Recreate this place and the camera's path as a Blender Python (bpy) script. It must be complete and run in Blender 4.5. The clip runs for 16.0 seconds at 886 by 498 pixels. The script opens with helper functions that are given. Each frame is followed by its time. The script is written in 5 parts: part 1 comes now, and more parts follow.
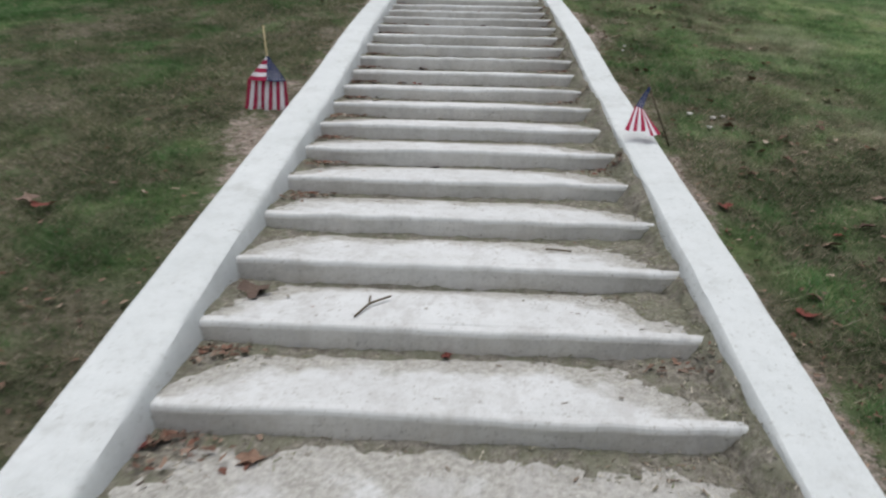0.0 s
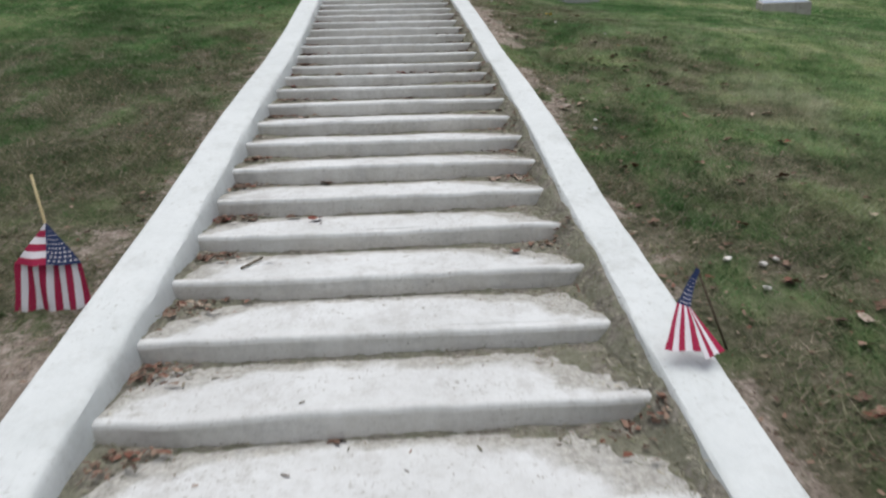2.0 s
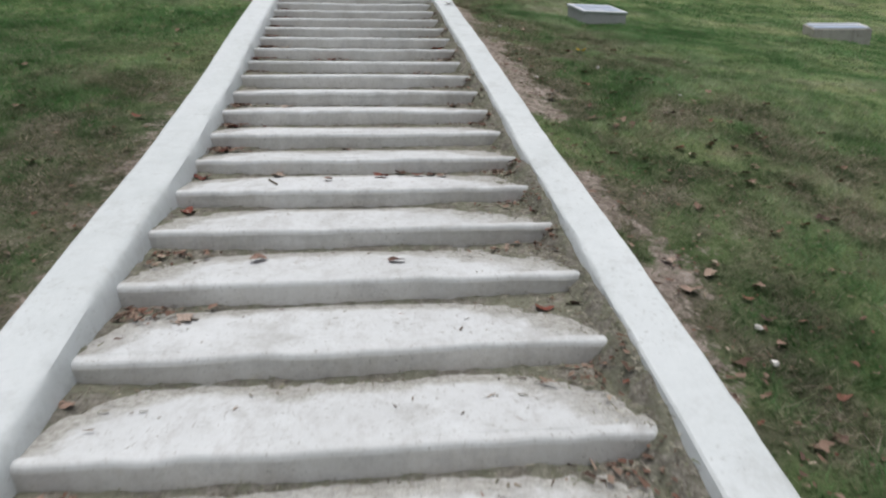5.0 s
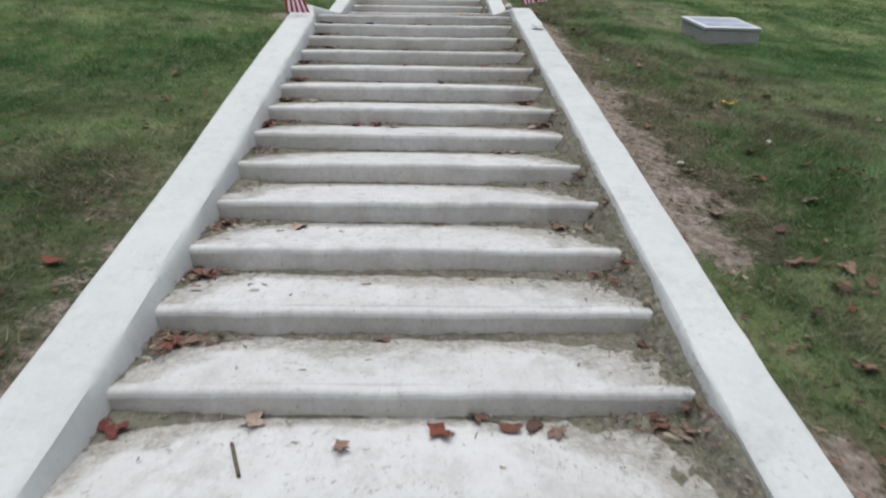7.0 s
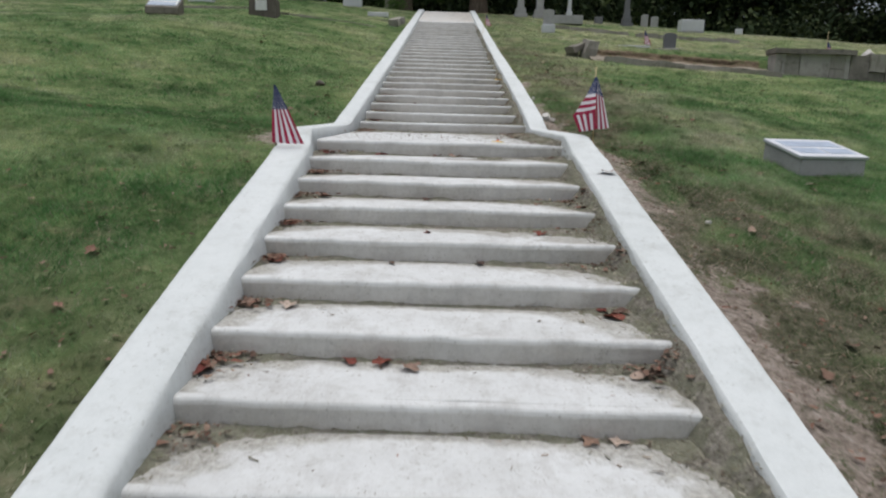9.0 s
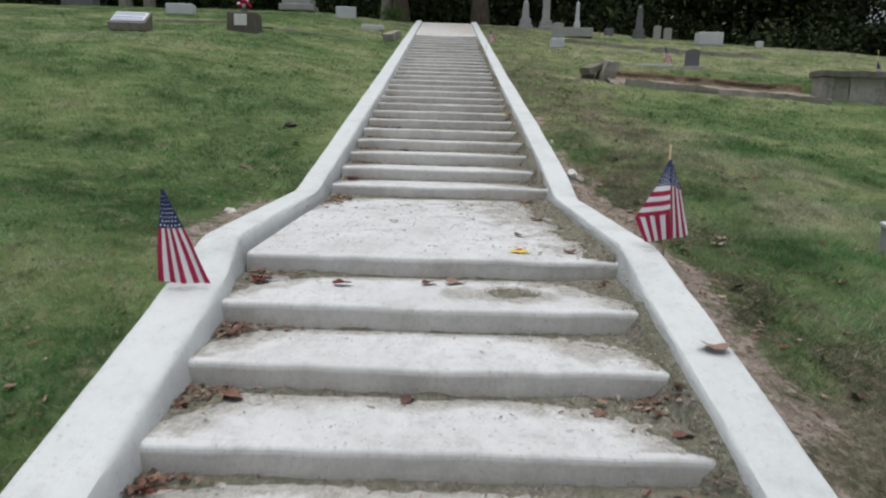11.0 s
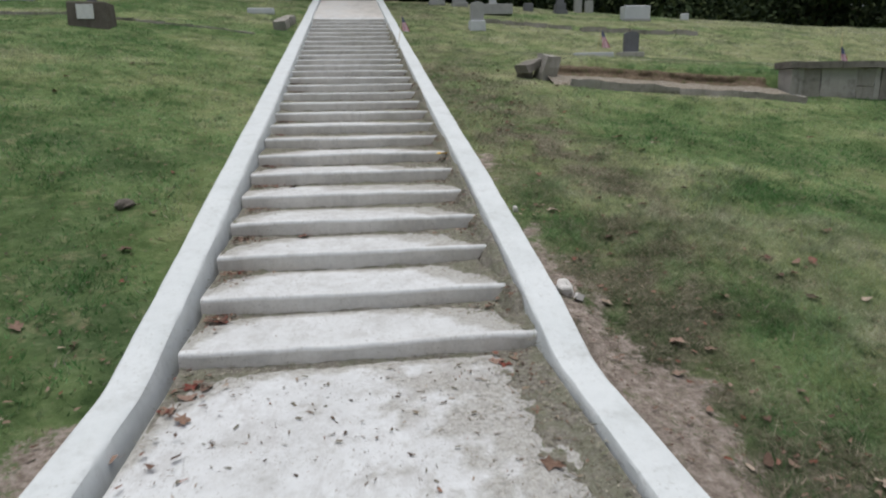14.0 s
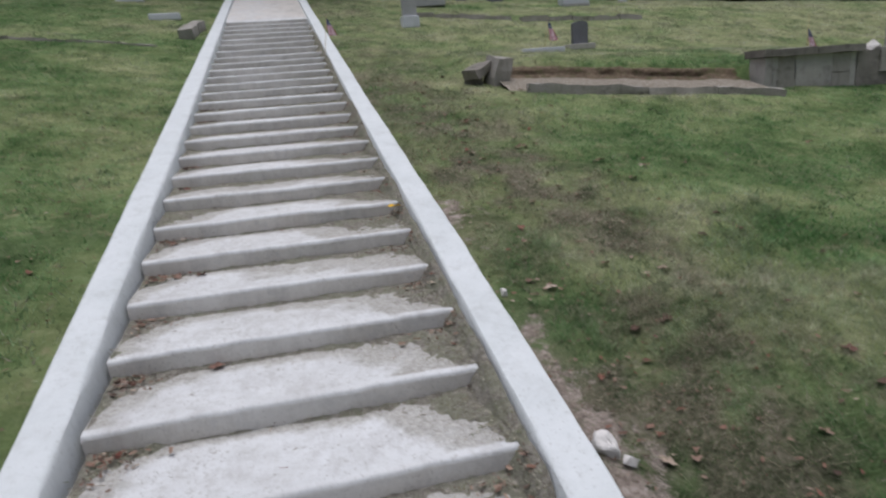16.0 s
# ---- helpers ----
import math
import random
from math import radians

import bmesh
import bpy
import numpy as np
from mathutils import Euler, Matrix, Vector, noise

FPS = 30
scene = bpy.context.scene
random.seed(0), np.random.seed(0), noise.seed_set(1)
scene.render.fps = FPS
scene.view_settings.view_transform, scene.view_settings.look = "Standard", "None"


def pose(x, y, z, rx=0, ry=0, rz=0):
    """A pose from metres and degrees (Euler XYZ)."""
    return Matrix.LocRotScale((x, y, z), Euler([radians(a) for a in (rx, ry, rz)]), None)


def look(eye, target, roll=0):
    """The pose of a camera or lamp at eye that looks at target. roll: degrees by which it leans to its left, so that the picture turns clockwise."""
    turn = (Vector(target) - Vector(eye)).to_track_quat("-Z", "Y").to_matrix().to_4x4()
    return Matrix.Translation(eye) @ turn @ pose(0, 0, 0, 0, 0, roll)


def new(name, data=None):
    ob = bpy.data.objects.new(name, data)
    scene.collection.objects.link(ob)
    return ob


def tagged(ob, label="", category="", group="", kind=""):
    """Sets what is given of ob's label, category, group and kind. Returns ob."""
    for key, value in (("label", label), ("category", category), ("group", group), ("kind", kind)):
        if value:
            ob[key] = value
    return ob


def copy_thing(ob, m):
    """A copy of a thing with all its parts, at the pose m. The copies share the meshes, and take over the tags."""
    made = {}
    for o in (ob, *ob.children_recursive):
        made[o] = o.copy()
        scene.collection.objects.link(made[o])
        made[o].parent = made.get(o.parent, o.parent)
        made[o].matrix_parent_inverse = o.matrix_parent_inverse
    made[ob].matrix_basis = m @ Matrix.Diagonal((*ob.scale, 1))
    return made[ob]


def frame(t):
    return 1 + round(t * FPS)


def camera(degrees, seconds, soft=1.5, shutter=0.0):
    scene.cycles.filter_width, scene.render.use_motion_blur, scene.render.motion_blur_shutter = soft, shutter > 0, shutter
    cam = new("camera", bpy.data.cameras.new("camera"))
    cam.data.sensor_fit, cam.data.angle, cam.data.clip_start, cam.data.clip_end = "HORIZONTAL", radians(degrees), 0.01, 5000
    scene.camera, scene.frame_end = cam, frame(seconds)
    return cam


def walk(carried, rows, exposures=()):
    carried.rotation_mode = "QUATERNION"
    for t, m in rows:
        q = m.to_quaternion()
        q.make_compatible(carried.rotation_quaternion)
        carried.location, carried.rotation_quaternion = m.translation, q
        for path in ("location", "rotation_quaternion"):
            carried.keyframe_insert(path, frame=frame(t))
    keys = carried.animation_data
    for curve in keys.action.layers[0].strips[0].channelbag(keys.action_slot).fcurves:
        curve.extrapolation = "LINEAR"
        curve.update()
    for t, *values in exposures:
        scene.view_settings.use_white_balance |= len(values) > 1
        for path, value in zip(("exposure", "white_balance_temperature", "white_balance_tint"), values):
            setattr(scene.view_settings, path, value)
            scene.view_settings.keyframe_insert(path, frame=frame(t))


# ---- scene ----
cam = camera(70.1, 16.0, soft=2.1, shutter=0.3)
PATH = [
    (0, (-0.015, 0.057, 1.510), (-0.08, 1.976, 0.952), 1.4),
    (0.5, (0.049, 0.509, 1.630), (0.118, 2.416, 1.032), 1.54),
    (1, (0.063, 0.992, 1.761), (0.141, 2.900, 1.163), 1.05),
    (1.5, (0.062, 1.383, 1.886), (0.217, 3.283, 1.283), 0.8),
    (2, (0.05, 1.794, 2.025), (0.162, 3.723, 1.507), -1.4),
    (2.5, (0.04, 2.251, 2.146), (0.207, 4.18, 1.646), -0.6),
    (3, (0.015, 2.619, 2.253), (0.166, 4.548, 1.745), -0.1),
    (3.5, (-0.006, 3.035, 2.328), (0.178, 4.952, 1.787), -0.34),
    (3.7, (-0.051, 3.183, 2.348), (0.149, 5.098, 1.807), -1.5),
    (5.8, (0.098, 5.014, 2.85), (0.31, 6.917, 2.271), 1.2),
    (6, (0.11, 5.203, 2.892), (0.286, 7.106, 2.301), -0.1),
    (6.5, (0.074, 5.655, 3.004), (0.212, 7.558, 2.407), 1.6),
    (7, (0.022, 6.068, 3.114), (0.056, 7.973, 2.516), 0.8),
    (7.5, (-0.002, 6.466, 3.218), (0.163, 8.373, 2.637), 1.7),
    (8, (-0.084, 6.886, 3.342), (-0.054, 8.824, 2.849), 1.3),
    (8.5, (-0.054, 7.224, 3.433), (0.103, 9.173, 3.015), -0.3),
    (9, (-0.099, 7.643, 3.543), (-0.105, 9.606, 3.16), 1.7),
    (9.5, (-0.108, 8.003, 3.68), (-0.04, 9.971, 3.333), 1.2),
    (9.7, (-0.099, 8.242, 3.731), (-0.103, 10.213, 3.394), -0.1),
    (11.8, (-0.101, 9.802, 4.213), (-0.097, 11.765, 3.831), 2.1),
    (12, (-0.104, 9.951, 4.265), (-0.08, 11.916, 3.897), 0.2),
    (12.5, (-0.112, 10.382, 4.343), (0.048, 12.331, 3.926), 0.0),
    (13, (-0.163, 10.79, 4.478), (-0.019, 12.731, 4.019), -1.8),
    (13.5, (-0.124, 11.15, 4.57), (0.139, 13.073, 4.089), -0.1),
    (14, (-0.137, 11.539, 4.736), (0.11, 13.469, 4.274), -0.8),
    (14.5, (-0.075, 11.897, 4.814), (0.269, 13.807, 4.328), -0.0),
    (15, (-0.086, 12.287, 4.984), (0.212, 14.21, 4.522), 0.3),
    (15.5, (0.015, 12.687, 4.990), (0.530, 14.536, 4.430), -3.15),
    (16, (-0.047, 12.885, 5.092), (0.371, 14.774, 4.583), -4.26),
]
walk(cam, [(t, look(eye, target, roll)) for t, eye, target, roll in PATH],
     exposures=((0, 0.0, 6500, 10), (1.5, 0.02, 6500, 10), (2, 0.09, 6500, 10), (3.5, 0.08, 6500, 10), (5.8, 0.0, 6500, 10), (14, -0.01, 6450, 10), (15.2, -0.04, 6240, 14.5), (16, -0.1, 6230, 14.5)))

# ---- light: a bright, evenly overcast afternoon ----
world = bpy.data.worlds.new("overcast_sky")
scene.world = world
world.use_nodes = True
wn = world.node_tree.nodes
wl = world.node_tree.links
sky = wn.new("ShaderNodeTexSky")
sky.sky_type = "NISHITA"
sky.sun_disc = False
sky.sun_elevation = radians(85)
sky.sun_rotation = radians(0)
sky.air_density, sky.dust_density, sky.ozone_density = 1.0, 4.0, 1.0
cloud = wn.new("ShaderNodeHueSaturation")  # cloud greys the sky
cloud.inputs["Saturation"].default_value = 0.55
wl.new(sky.outputs[0], cloud.inputs["Color"])
wl.new(cloud.outputs[0], wn["Background"].inputs[0])
wn["Background"].inputs[1].default_value = 0.09
sun_data = bpy.data.lights.new("sun", "SUN")
sun_data.energy, sun_data.angle, sun_data.color = 2.25, radians(64), (1.0, 0.99, 0.985)
sun = new("sun", sun_data)
sun.matrix_world = look((0, 0, 0), (0.05, 0.03, -1.0))


# ---- materials ----
def rgb(r, g, b):
    return (r, g, b, 1.0)


class Mat:
    """A small wrapper round one node material."""

    def __init__(self, name, rough=0.8, metallic=0.0, spec=0.3):
        self.m = bpy.data.materials.new(name)
        self.m.use_nodes = True
        self.t = self.m.node_tree
        self.b = self.t.nodes["Principled BSDF"]
        self.b.inputs["Roughness"].default_value = rough
        self.b.inputs["Metallic"].default_value = metallic
        self.b.inputs["Specular IOR Level"].default_value = spec
        self.pos = self.t.nodes.new("ShaderNodeNewGeometry").outputs["Position"]

    def noise(self, scale, detail=4.0, rough=0.6, stretch=None, offset=0.0):
        n = self.t.nodes.new("ShaderNodeTexNoise")
        n.inputs["Scale"].default_value = scale
        n.inputs["Detail"].default_value = detail
        n.inputs["Roughness"].default_value = rough
        mp = self.t.nodes.new("ShaderNodeMapping")
        mp.inputs["Scale"].default_value = stretch or (1, 1, 1)
        mp.inputs["Location"].default_value = (offset, offset * 0.7, offset * 1.3)
        self.t.links.new(self.pos, mp.inputs["Vector"])
        self.t.links.new(mp.outputs[0], n.inputs["Vector"])
        return n.outputs["Fac"]

    def ramp(self, fac, *stops):
        r = self.t.nodes.new("ShaderNodeValToRGB")
        e = r.color_ramp.elements
        e[0].position, e[0].color = stops[0][0], rgb(*stops[0][1])
        e[1].position, e[1].color = stops[-1][0], rgb(*stops[-1][1])
        for p, c in stops[1:-1]:
            k = e.new(p)
            k.color = rgb(*c)
        self.t.links.new(fac, r.inputs[0])
        return r.outputs[0]

    def step(self, fac, lo, hi):
        r = self.t.nodes.new("ShaderNodeMapRange")
        r.inputs["From Min"].default_value = lo
        r.inputs["From Max"].default_value = hi
        r.interpolation_type = "SMOOTHSTEP"
        self.t.links.new(fac, r.inputs["Value"])
        return r.outputs[0]

    def mix(self, fac, a, b, mode="MIX"):
        n = self.t.nodes.new("ShaderNodeMix")
        n.data_type, n.blend_type = "RGBA", mode
        if isinstance(fac, float):
            n.inputs[0].default_value = fac
        else:
            self.t.links.new(fac, n.inputs[0])
        for sock, v in ((n.inputs[6], a), (n.inputs[7], b)):
            if isinstance(v, tuple):
                sock.default_value = rgb(*v)
            else:
                self.t.links.new(v, sock)
        return n.outputs[2]

    def attr(self, name):
        n = self.t.nodes.new("ShaderNodeAttribute")
        n.attribute_name = name
        return n.outputs["Fac"]

    def rand(self):
        return self.t.nodes.new("ShaderNodeObjectInfo").outputs["Random"]

    def island(self):
        return self.t.nodes.new("ShaderNodeNewGeometry").outputs["Random Per Island"]

    def mul(self, a, b):
        n = self.t.nodes.new("ShaderNodeMath")
        n.operation = "MULTIPLY"
        for sock, v in ((n.inputs[0], a), (n.inputs[1], b)):
            if isinstance(v, float):
                sock.default_value = v
            else:
                self.t.links.new(v, sock)
        return n.outputs[0]

    def add(self, a, b):
        n = self.t.nodes.new("ShaderNodeMath")
        n.operation = "ADD"
        for sock, v in ((n.inputs[0], a), (n.inputs[1], b)):
            if isinstance(v, float):
                sock.default_value = v
            else:
                self.t.links.new(v, sock)
        return n.outputs[0]

    def color(self, c):
        if isinstance(c, tuple):
            self.b.inputs["Base Color"].default_value = rgb(*c)
        else:
            self.t.links.new(c, self.b.inputs["Base Color"])
        return self

    def thin(self, share, tint):
        """Lets a share of the light through, as thin leaves do."""
        tr = self.t.nodes.new("ShaderNodeBsdfTranslucent")
        mx = self.t.nodes.new("ShaderNodeMixShader")
        mx.inputs[0].default_value = share
        self.t.links.new(tint, tr.inputs["Color"])
        out = self.t.nodes["Material Output"]
        self.t.links.new(self.b.outputs[0], mx.inputs[1])
        self.t.links.new(tr.outputs[0], mx.inputs[2])
        self.t.links.new(mx.outputs[0], out.inputs["Surface"])
        return self

    def bump(self, fac, strength=0.3, dist=0.01):
        n = self.t.nodes.new("ShaderNodeBump")
        n.inputs["Strength"].default_value = strength
        n.inputs["Distance"].default_value = dist
        self.t.links.new(fac, n.inputs["Height"])
        self.t.links.new(n.outputs[0], self.b.inputs["Normal"])
        return self


def concrete(name, light, dark, stain, grain=60.0, stains=0.5, spots=0.5, grime=False):
    """Weathered concrete or stone: broad mottling, stained patches, clustered specks and grain."""
    k = Mat(name, rough=0.9, spec=0.2)
    base = k.ramp(k.noise(1.7, 6, 0.7), (0.3, dark), (0.62, light))
    base = k.mix(0.3, base, k.ramp(k.noise(11.0, 6, 0.75, offset=13.0), (0.32, dark), (0.6, light)))
    base = k.mix(k.mul(k.step(k.noise(4.0, 6, 0.78, offset=3.0), 0.5, 0.75), stains), base, stain)
    specks = k.mul(k.step(k.noise(46.0, 4, 0.75, offset=9.0), 0.56, 0.68), k.step(k.noise(3.0, 3, 0.6, offset=17.0), 0.38, 0.62))
    base = k.mix(k.mul(specks, spots), base, stain)
    base = k.mix(k.mul(k.step(k.noise(13.0, 4, 0.7, (1, 1, 0.12), 21.0), 0.5, 0.7), 0.35 * stains), base, stain)
    base = k.mix(0.25, base, k.ramp(k.noise(grain * 2, 4, 0.8), (0.3, dark), (0.7, light)))
    if grime:
        film = k.ramp(k.noise(44.0, 6, 0.88, offset=31.0), (0.34, (0.12, 0.112, 0.092)), (0.5, (0.3, 0.288, 0.252)), (0.64, (0.5, 0.485, 0.45)))
        grit = k.add(k.attr("grime"), k.mul(k.noise(26.0, 7, 0.9, offset=27.0), 2.4))
        base = k.mix(k.mul(k.step(grit, 1.3, 2.25), 0.8), base, film)
        # tan: warm bounced light painted on the risers, plus dust on treads and walkway
        tan = k.ramp(k.noise(9.0, 6, 0.75, (1, 1, 0.25), 53.0), (0.32, (0.5, 0.465, 0.42)), (0.5, (0.6, 0.565, 0.515)), (0.66, (0.66, 0.63, 0.58)))
        base = k.mix(k.mul(k.attr("dust_bounce"), 0.7), base, tan)
        smear = k.mul(k.step(k.noise(8.0, 6, 0.8, (1, 0.45, 1), 35.0), 0.48, 0.66), 0.5)
        base = k.mix(smear, base, (0.42, 0.415, 0.405))
        fleck = k.mul(k.step(k.noise(70.0, 3, 0.7, (1, 0.55, 1), 41.0), 0.6, 0.68), k.step(k.noise(5.0, 4, 0.7, offset=44.0), 0.4, 0.6))
        base = k.mix(k.mul(fleck, 0.75), base, (0.27, 0.255, 0.235))
    return k.color(base).bump(k.noise(grain * 1.6, 5, 0.75), 0.4, 0.006)


M_STEP = concrete("worn_pale_concrete", (0.66, 0.68, 0.685), (0.49, 0.5, 0.495), (0.25, 0.235, 0.205), 55, 0.55, 0.75, True)
M_CURB = concrete("whitewashed_concrete", (0.66, 0.69, 0.695), (0.52, 0.555, 0.555), (0.31, 0.315, 0.295), 45, 0.5, 0.7)
M_OLD = concrete("weathered_grey_concrete", (0.4, 0.38, 0.345), (0.2, 0.185, 0.16), (0.08, 0.075, 0.062), 40, 1.1, 0.8)
M_PANEL = concrete("pale_old_concrete", (0.47, 0.45, 0.42), (0.31, 0.295, 0.27), (0.13, 0.12, 0.105), 40, 1.1, 0.8)
M_WALL = concrete("stained_old_blockwork", (0.27, 0.25, 0.225), (0.13, 0.118, 0.1), (0.06, 0.055, 0.046), 40, 1.2, 0.8)
M_GRANITE = concrete("grey_granite", (0.46, 0.46, 0.46), (0.28, 0.28, 0.285), (0.12, 0.12, 0.115), 140, 0.3, 0.6)
M_DARKST = concrete("dark_slate_stone", (0.2, 0.205, 0.22), (0.11, 0.112, 0.125), (0.04, 0.04, 0.04), 90, 0.3, 0.3)
M_BROWNST = concrete("dark_brown_brickwork_stone", (0.17, 0.15, 0.13), (0.075, 0.065, 0.055), (0.3, 0.28, 0.25), 60, 0.5, 0.5)
M_MARBLE = concrete("pale_marble", (0.66, 0.68, 0.72), (0.5, 0.52, 0.56), (0.34, 0.34, 0.33), 60, 0.3, 0.2)
M_ROCK = concrete("chalky_white_rock", (0.7, 0.68, 0.65), (0.5, 0.47, 0.44), (0.3, 0.24, 0.2), 60, 0.4, 0.3)

k = Mat("pale_polished_plate", rough=0.35, metallic=0.0, spec=0.5)
M_PLATE = k.color(k.ramp(k.noise(14, 4), (0.3, (0.33, 0.4, 0.5)), (0.7, (0.45, 0.52, 0.63)))).bump(k.noise(60), 0.2, 0.003)
k = Mat("plaque_white", rough=0.6)
M_PLAQUE = k.color(k.ramp(k.noise(20), (0.3, (0.68, 0.68, 0.68)), (0.7, (0.82, 0.82, 0.82))))

k = Mat("dry_soil", rough=1.0, spec=0.1)
soil = k.ramp(k.noise(34, 6, 0.82), (0.3, (0.0936, 0.08496, 0.0684)), (0.48, (0.216, 0.2016, 0.1692)), (0.56, (0.288, 0.27, 0.234)), (0.7, (0.3888, 0.3672, 0.3276)))
soil = k.mix(k.mul(k.step(k.noise(9, 5, 0.7, offset=5.0), 0.42, 0.58), 0.6), soil, (0.2, 0.21, 0.145))
soil = k.mix(k.mul(k.step(k.noise(75, 4, 0.7, offset=7.0), 0.57, 0.65), 0.55), soil, (0.09, 0.078, 0.062))
M_SOIL = k.color(soil).bump(k.noise(80, 6, 0.85), 0.7, 0.015)

k = Mat("cut_bank_earth", rough=1.0, spec=0.1)
bank = k.ramp(k.noise(20, 6, 0.8, (1, 1, 2.0)), (0.3, (0.07, 0.055, 0.04)), (0.5, (0.2, 0.15, 0.105)), (0.7, (0.36, 0.28, 0.2)))
M_BANK = k.color(k.mix(k.mul(k.step(k.noise(9, 5, 0.7, offset=3.0), 0.5, 0.62), 0.6), bank, (0.1, 0.13, 0.05))).bump(k.noise(40, 6, 0.8), 1.0, 0.04)
k = Mat("pale_gravelly_earth", rough=1.0, spec=0.1)
M_GRAVEL = k.color(k.ramp(k.noise(30, 6, 0.85), (0.3, (0.17, 0.15, 0.115)), (0.5, (0.34, 0.3, 0.245)), (0.7, (0.55, 0.5, 0.43)))).bump(k.noise(60, 6, 0.8), 1.0, 0.03)

k = Mat("lawn_ground", rough=1.0, spec=0.05)
turf = k.ramp(k.noise(14, 6, 0.8), (0.32, (0.0606, 0.0827, 0.0458)), (0.52, (0.168, 0.205, 0.109)), (0.7, (0.335, 0.36, 0.229)))
green = k.ramp(k.add(k.noise(0.8, 6, 0.72, offset=2.0), k.attr("dry")), (0.28, (0.055, 0.115, 0.038)), (0.5, (0.16, 0.25, 0.085)), (0.65, (0.316, 0.361, 0.16)), (0.8, (0.428, 0.425, 0.237)))
turf = k.mix(0.55, turf, green)
thatch = k.ramp(k.noise(24, 6, 0.85, offset=4.0), (0.32, (0.045, 0.042, 0.032)), (0.5, (0.165, 0.142, 0.112)), (0.6, (0.27, 0.225, 0.19)), (0.74, (0.48, 0.4, 0.36)))
turf = k.mix(k.mul(k.step(k.noise(6.5, 4, 0.7, offset=12.0), 0.54, 0.68), 0.5), turf, (0.34, 0.31, 0.19))
turf = k.mix(k.mul(k.attr("thatch"), 0.85), turf, thatch)
turf = k.mix(1.0, turf, k.ramp(k.noise(1.9, 6, 0.78, offset=51.0), (0.36, (0.44, 0.5, 0.43)), (0.5, (0.77, 0.79, 0.75)), (0.63, (1.0, 1.0, 1.0))), "MULTIPLY")
earth = k.ramp(k.noise(18, 6, 0.85, offset=1.0), (0.3, (0.11, 0.085, 0.068)), (0.48, (0.29, 0.243, 0.207)), (0.66, (0.51, 0.445, 0.395)))
patchy = k.add(k.attr("bare"), k.mul(k.noise(9.0, 6, 0.85, offset=6.0), 2.6))
k.color(k.mix(k.step(patchy, 1.88, 2.25), turf, earth)).bump(k.noise(45, 6, 0.85), 0.7, 0.03)
M_GROUND = k

k = Mat("grass_blades", rough=0.75, spec=0.12)
blade = k.ramp(k.add(k.noise(0.8, 6, 0.72, offset=2.0), k.attr("dry")), (0.26, (0.085, 0.22, 0.07)), (0.43, (0.175, 0.355, 0.14)), (0.55, (0.345, 0.48, 0.255)), (0.67, (0.56, 0.6, 0.42)), (0.8, (0.69, 0.67, 0.52)))
blade = k.mix(k.mul(k.step(k.noise(2.4, 5, 0.75, offset=8.0), 0.5, 0.62), 0.6), blade, (0.201, 0.342, 0.134))
blade = k.mix(k.step(k.island(), 0.84, 1.0), blade, (0.424, 0.375, 0.316))
blade = k.mix(k.mul(k.attr("thatch"), 0.75), blade, k.ramp(k.island(), (0.0, (0.075, 0.11, 0.055)), (0.4, (0.2, 0.205, 0.125)), (0.72, (0.36, 0.29, 0.225)), (1.0, (0.74, 0.6, 0.5))))
blade = k.mix(k.attr("bare"), blade, k.ramp(k.island(), (0.0, (0.12, 0.125, 0.07)), (0.3, (0.2, 0.24, 0.11)), (0.6, (0.33, 0.275, 0.2)), (1.0, (0.56, 0.48, 0.38))))
blade = k.mix(k.mul(k.step(k.noise(6.5, 4, 0.7, offset=12.0), 0.54, 0.68), 0.6), blade, (0.37, 0.33, 0.26))
blade = k.mix(k.mul(k.step(k.noise(5.0, 5, 0.75, offset=15.0), 0.52, 0.64), 0.75), blade, (0.065, 0.125, 0.048))
clump = k.ramp(k.noise(1.9, 6, 0.78, offset=51.0), (0.36, (0.44, 0.5, 0.43)), (0.5, (0.77, 0.79, 0.75)), (0.63, (1.0, 1.0, 1.0)))
blade = k.mix(1.0, blade, clump, "MULTIPLY")
M_BLADE = k.color(blade).thin(0.4, blade)


def leafy(name, *cols):
    k = Mat(name, rough=0.7, spec=0.2)
    c = k.ramp(k.rand(), *[(i / max(1, len(cols) - 1), c) for i, c in enumerate(cols)])
    c = k.mix(k.mul(k.step(k.noise(90, 4), 0.45, 0.7), 0.5), c, (0.06, 0.035, 0.02))
    return k.color(c)


M_LEAF = leafy("fallen_leaf", (0.11, 0.07, 0.055), (0.22, 0.14, 0.1), (0.34, 0.24, 0.19), (0.16, 0.075, 0.055), (0.08, 0.06, 0.05), (0.3, 0.21, 0.165), (0.45, 0.37, 0.31))
M_RED = leafy("red_leaf", (0.13, 0.03, 0.028), (0.2, 0.065, 0.045))
M_YEL = leafy("yellow_leaf", (0.75, 0.5, 0.02), (0.8, 0.42, 0.03))
M_PETAL = leafy("yellow_petal", (0.82, 0.66, 0.03), (0.85, 0.6, 0.05))
M_HEART = leafy("red_flower_heart", (0.62, 0.07, 0.03), (0.7, 0.12, 0.04))
M_TWIG = Mat("dry_twig", rough=0.9)
M_TWIG.color(M_TWIG.ramp(M_TWIG.noise(60), (0.3, (0.07, 0.055, 0.035)), (0.7, (0.17, 0.14, 0.1))))
k = Mat("leaf_litter", rough=0.9, spec=0.1)
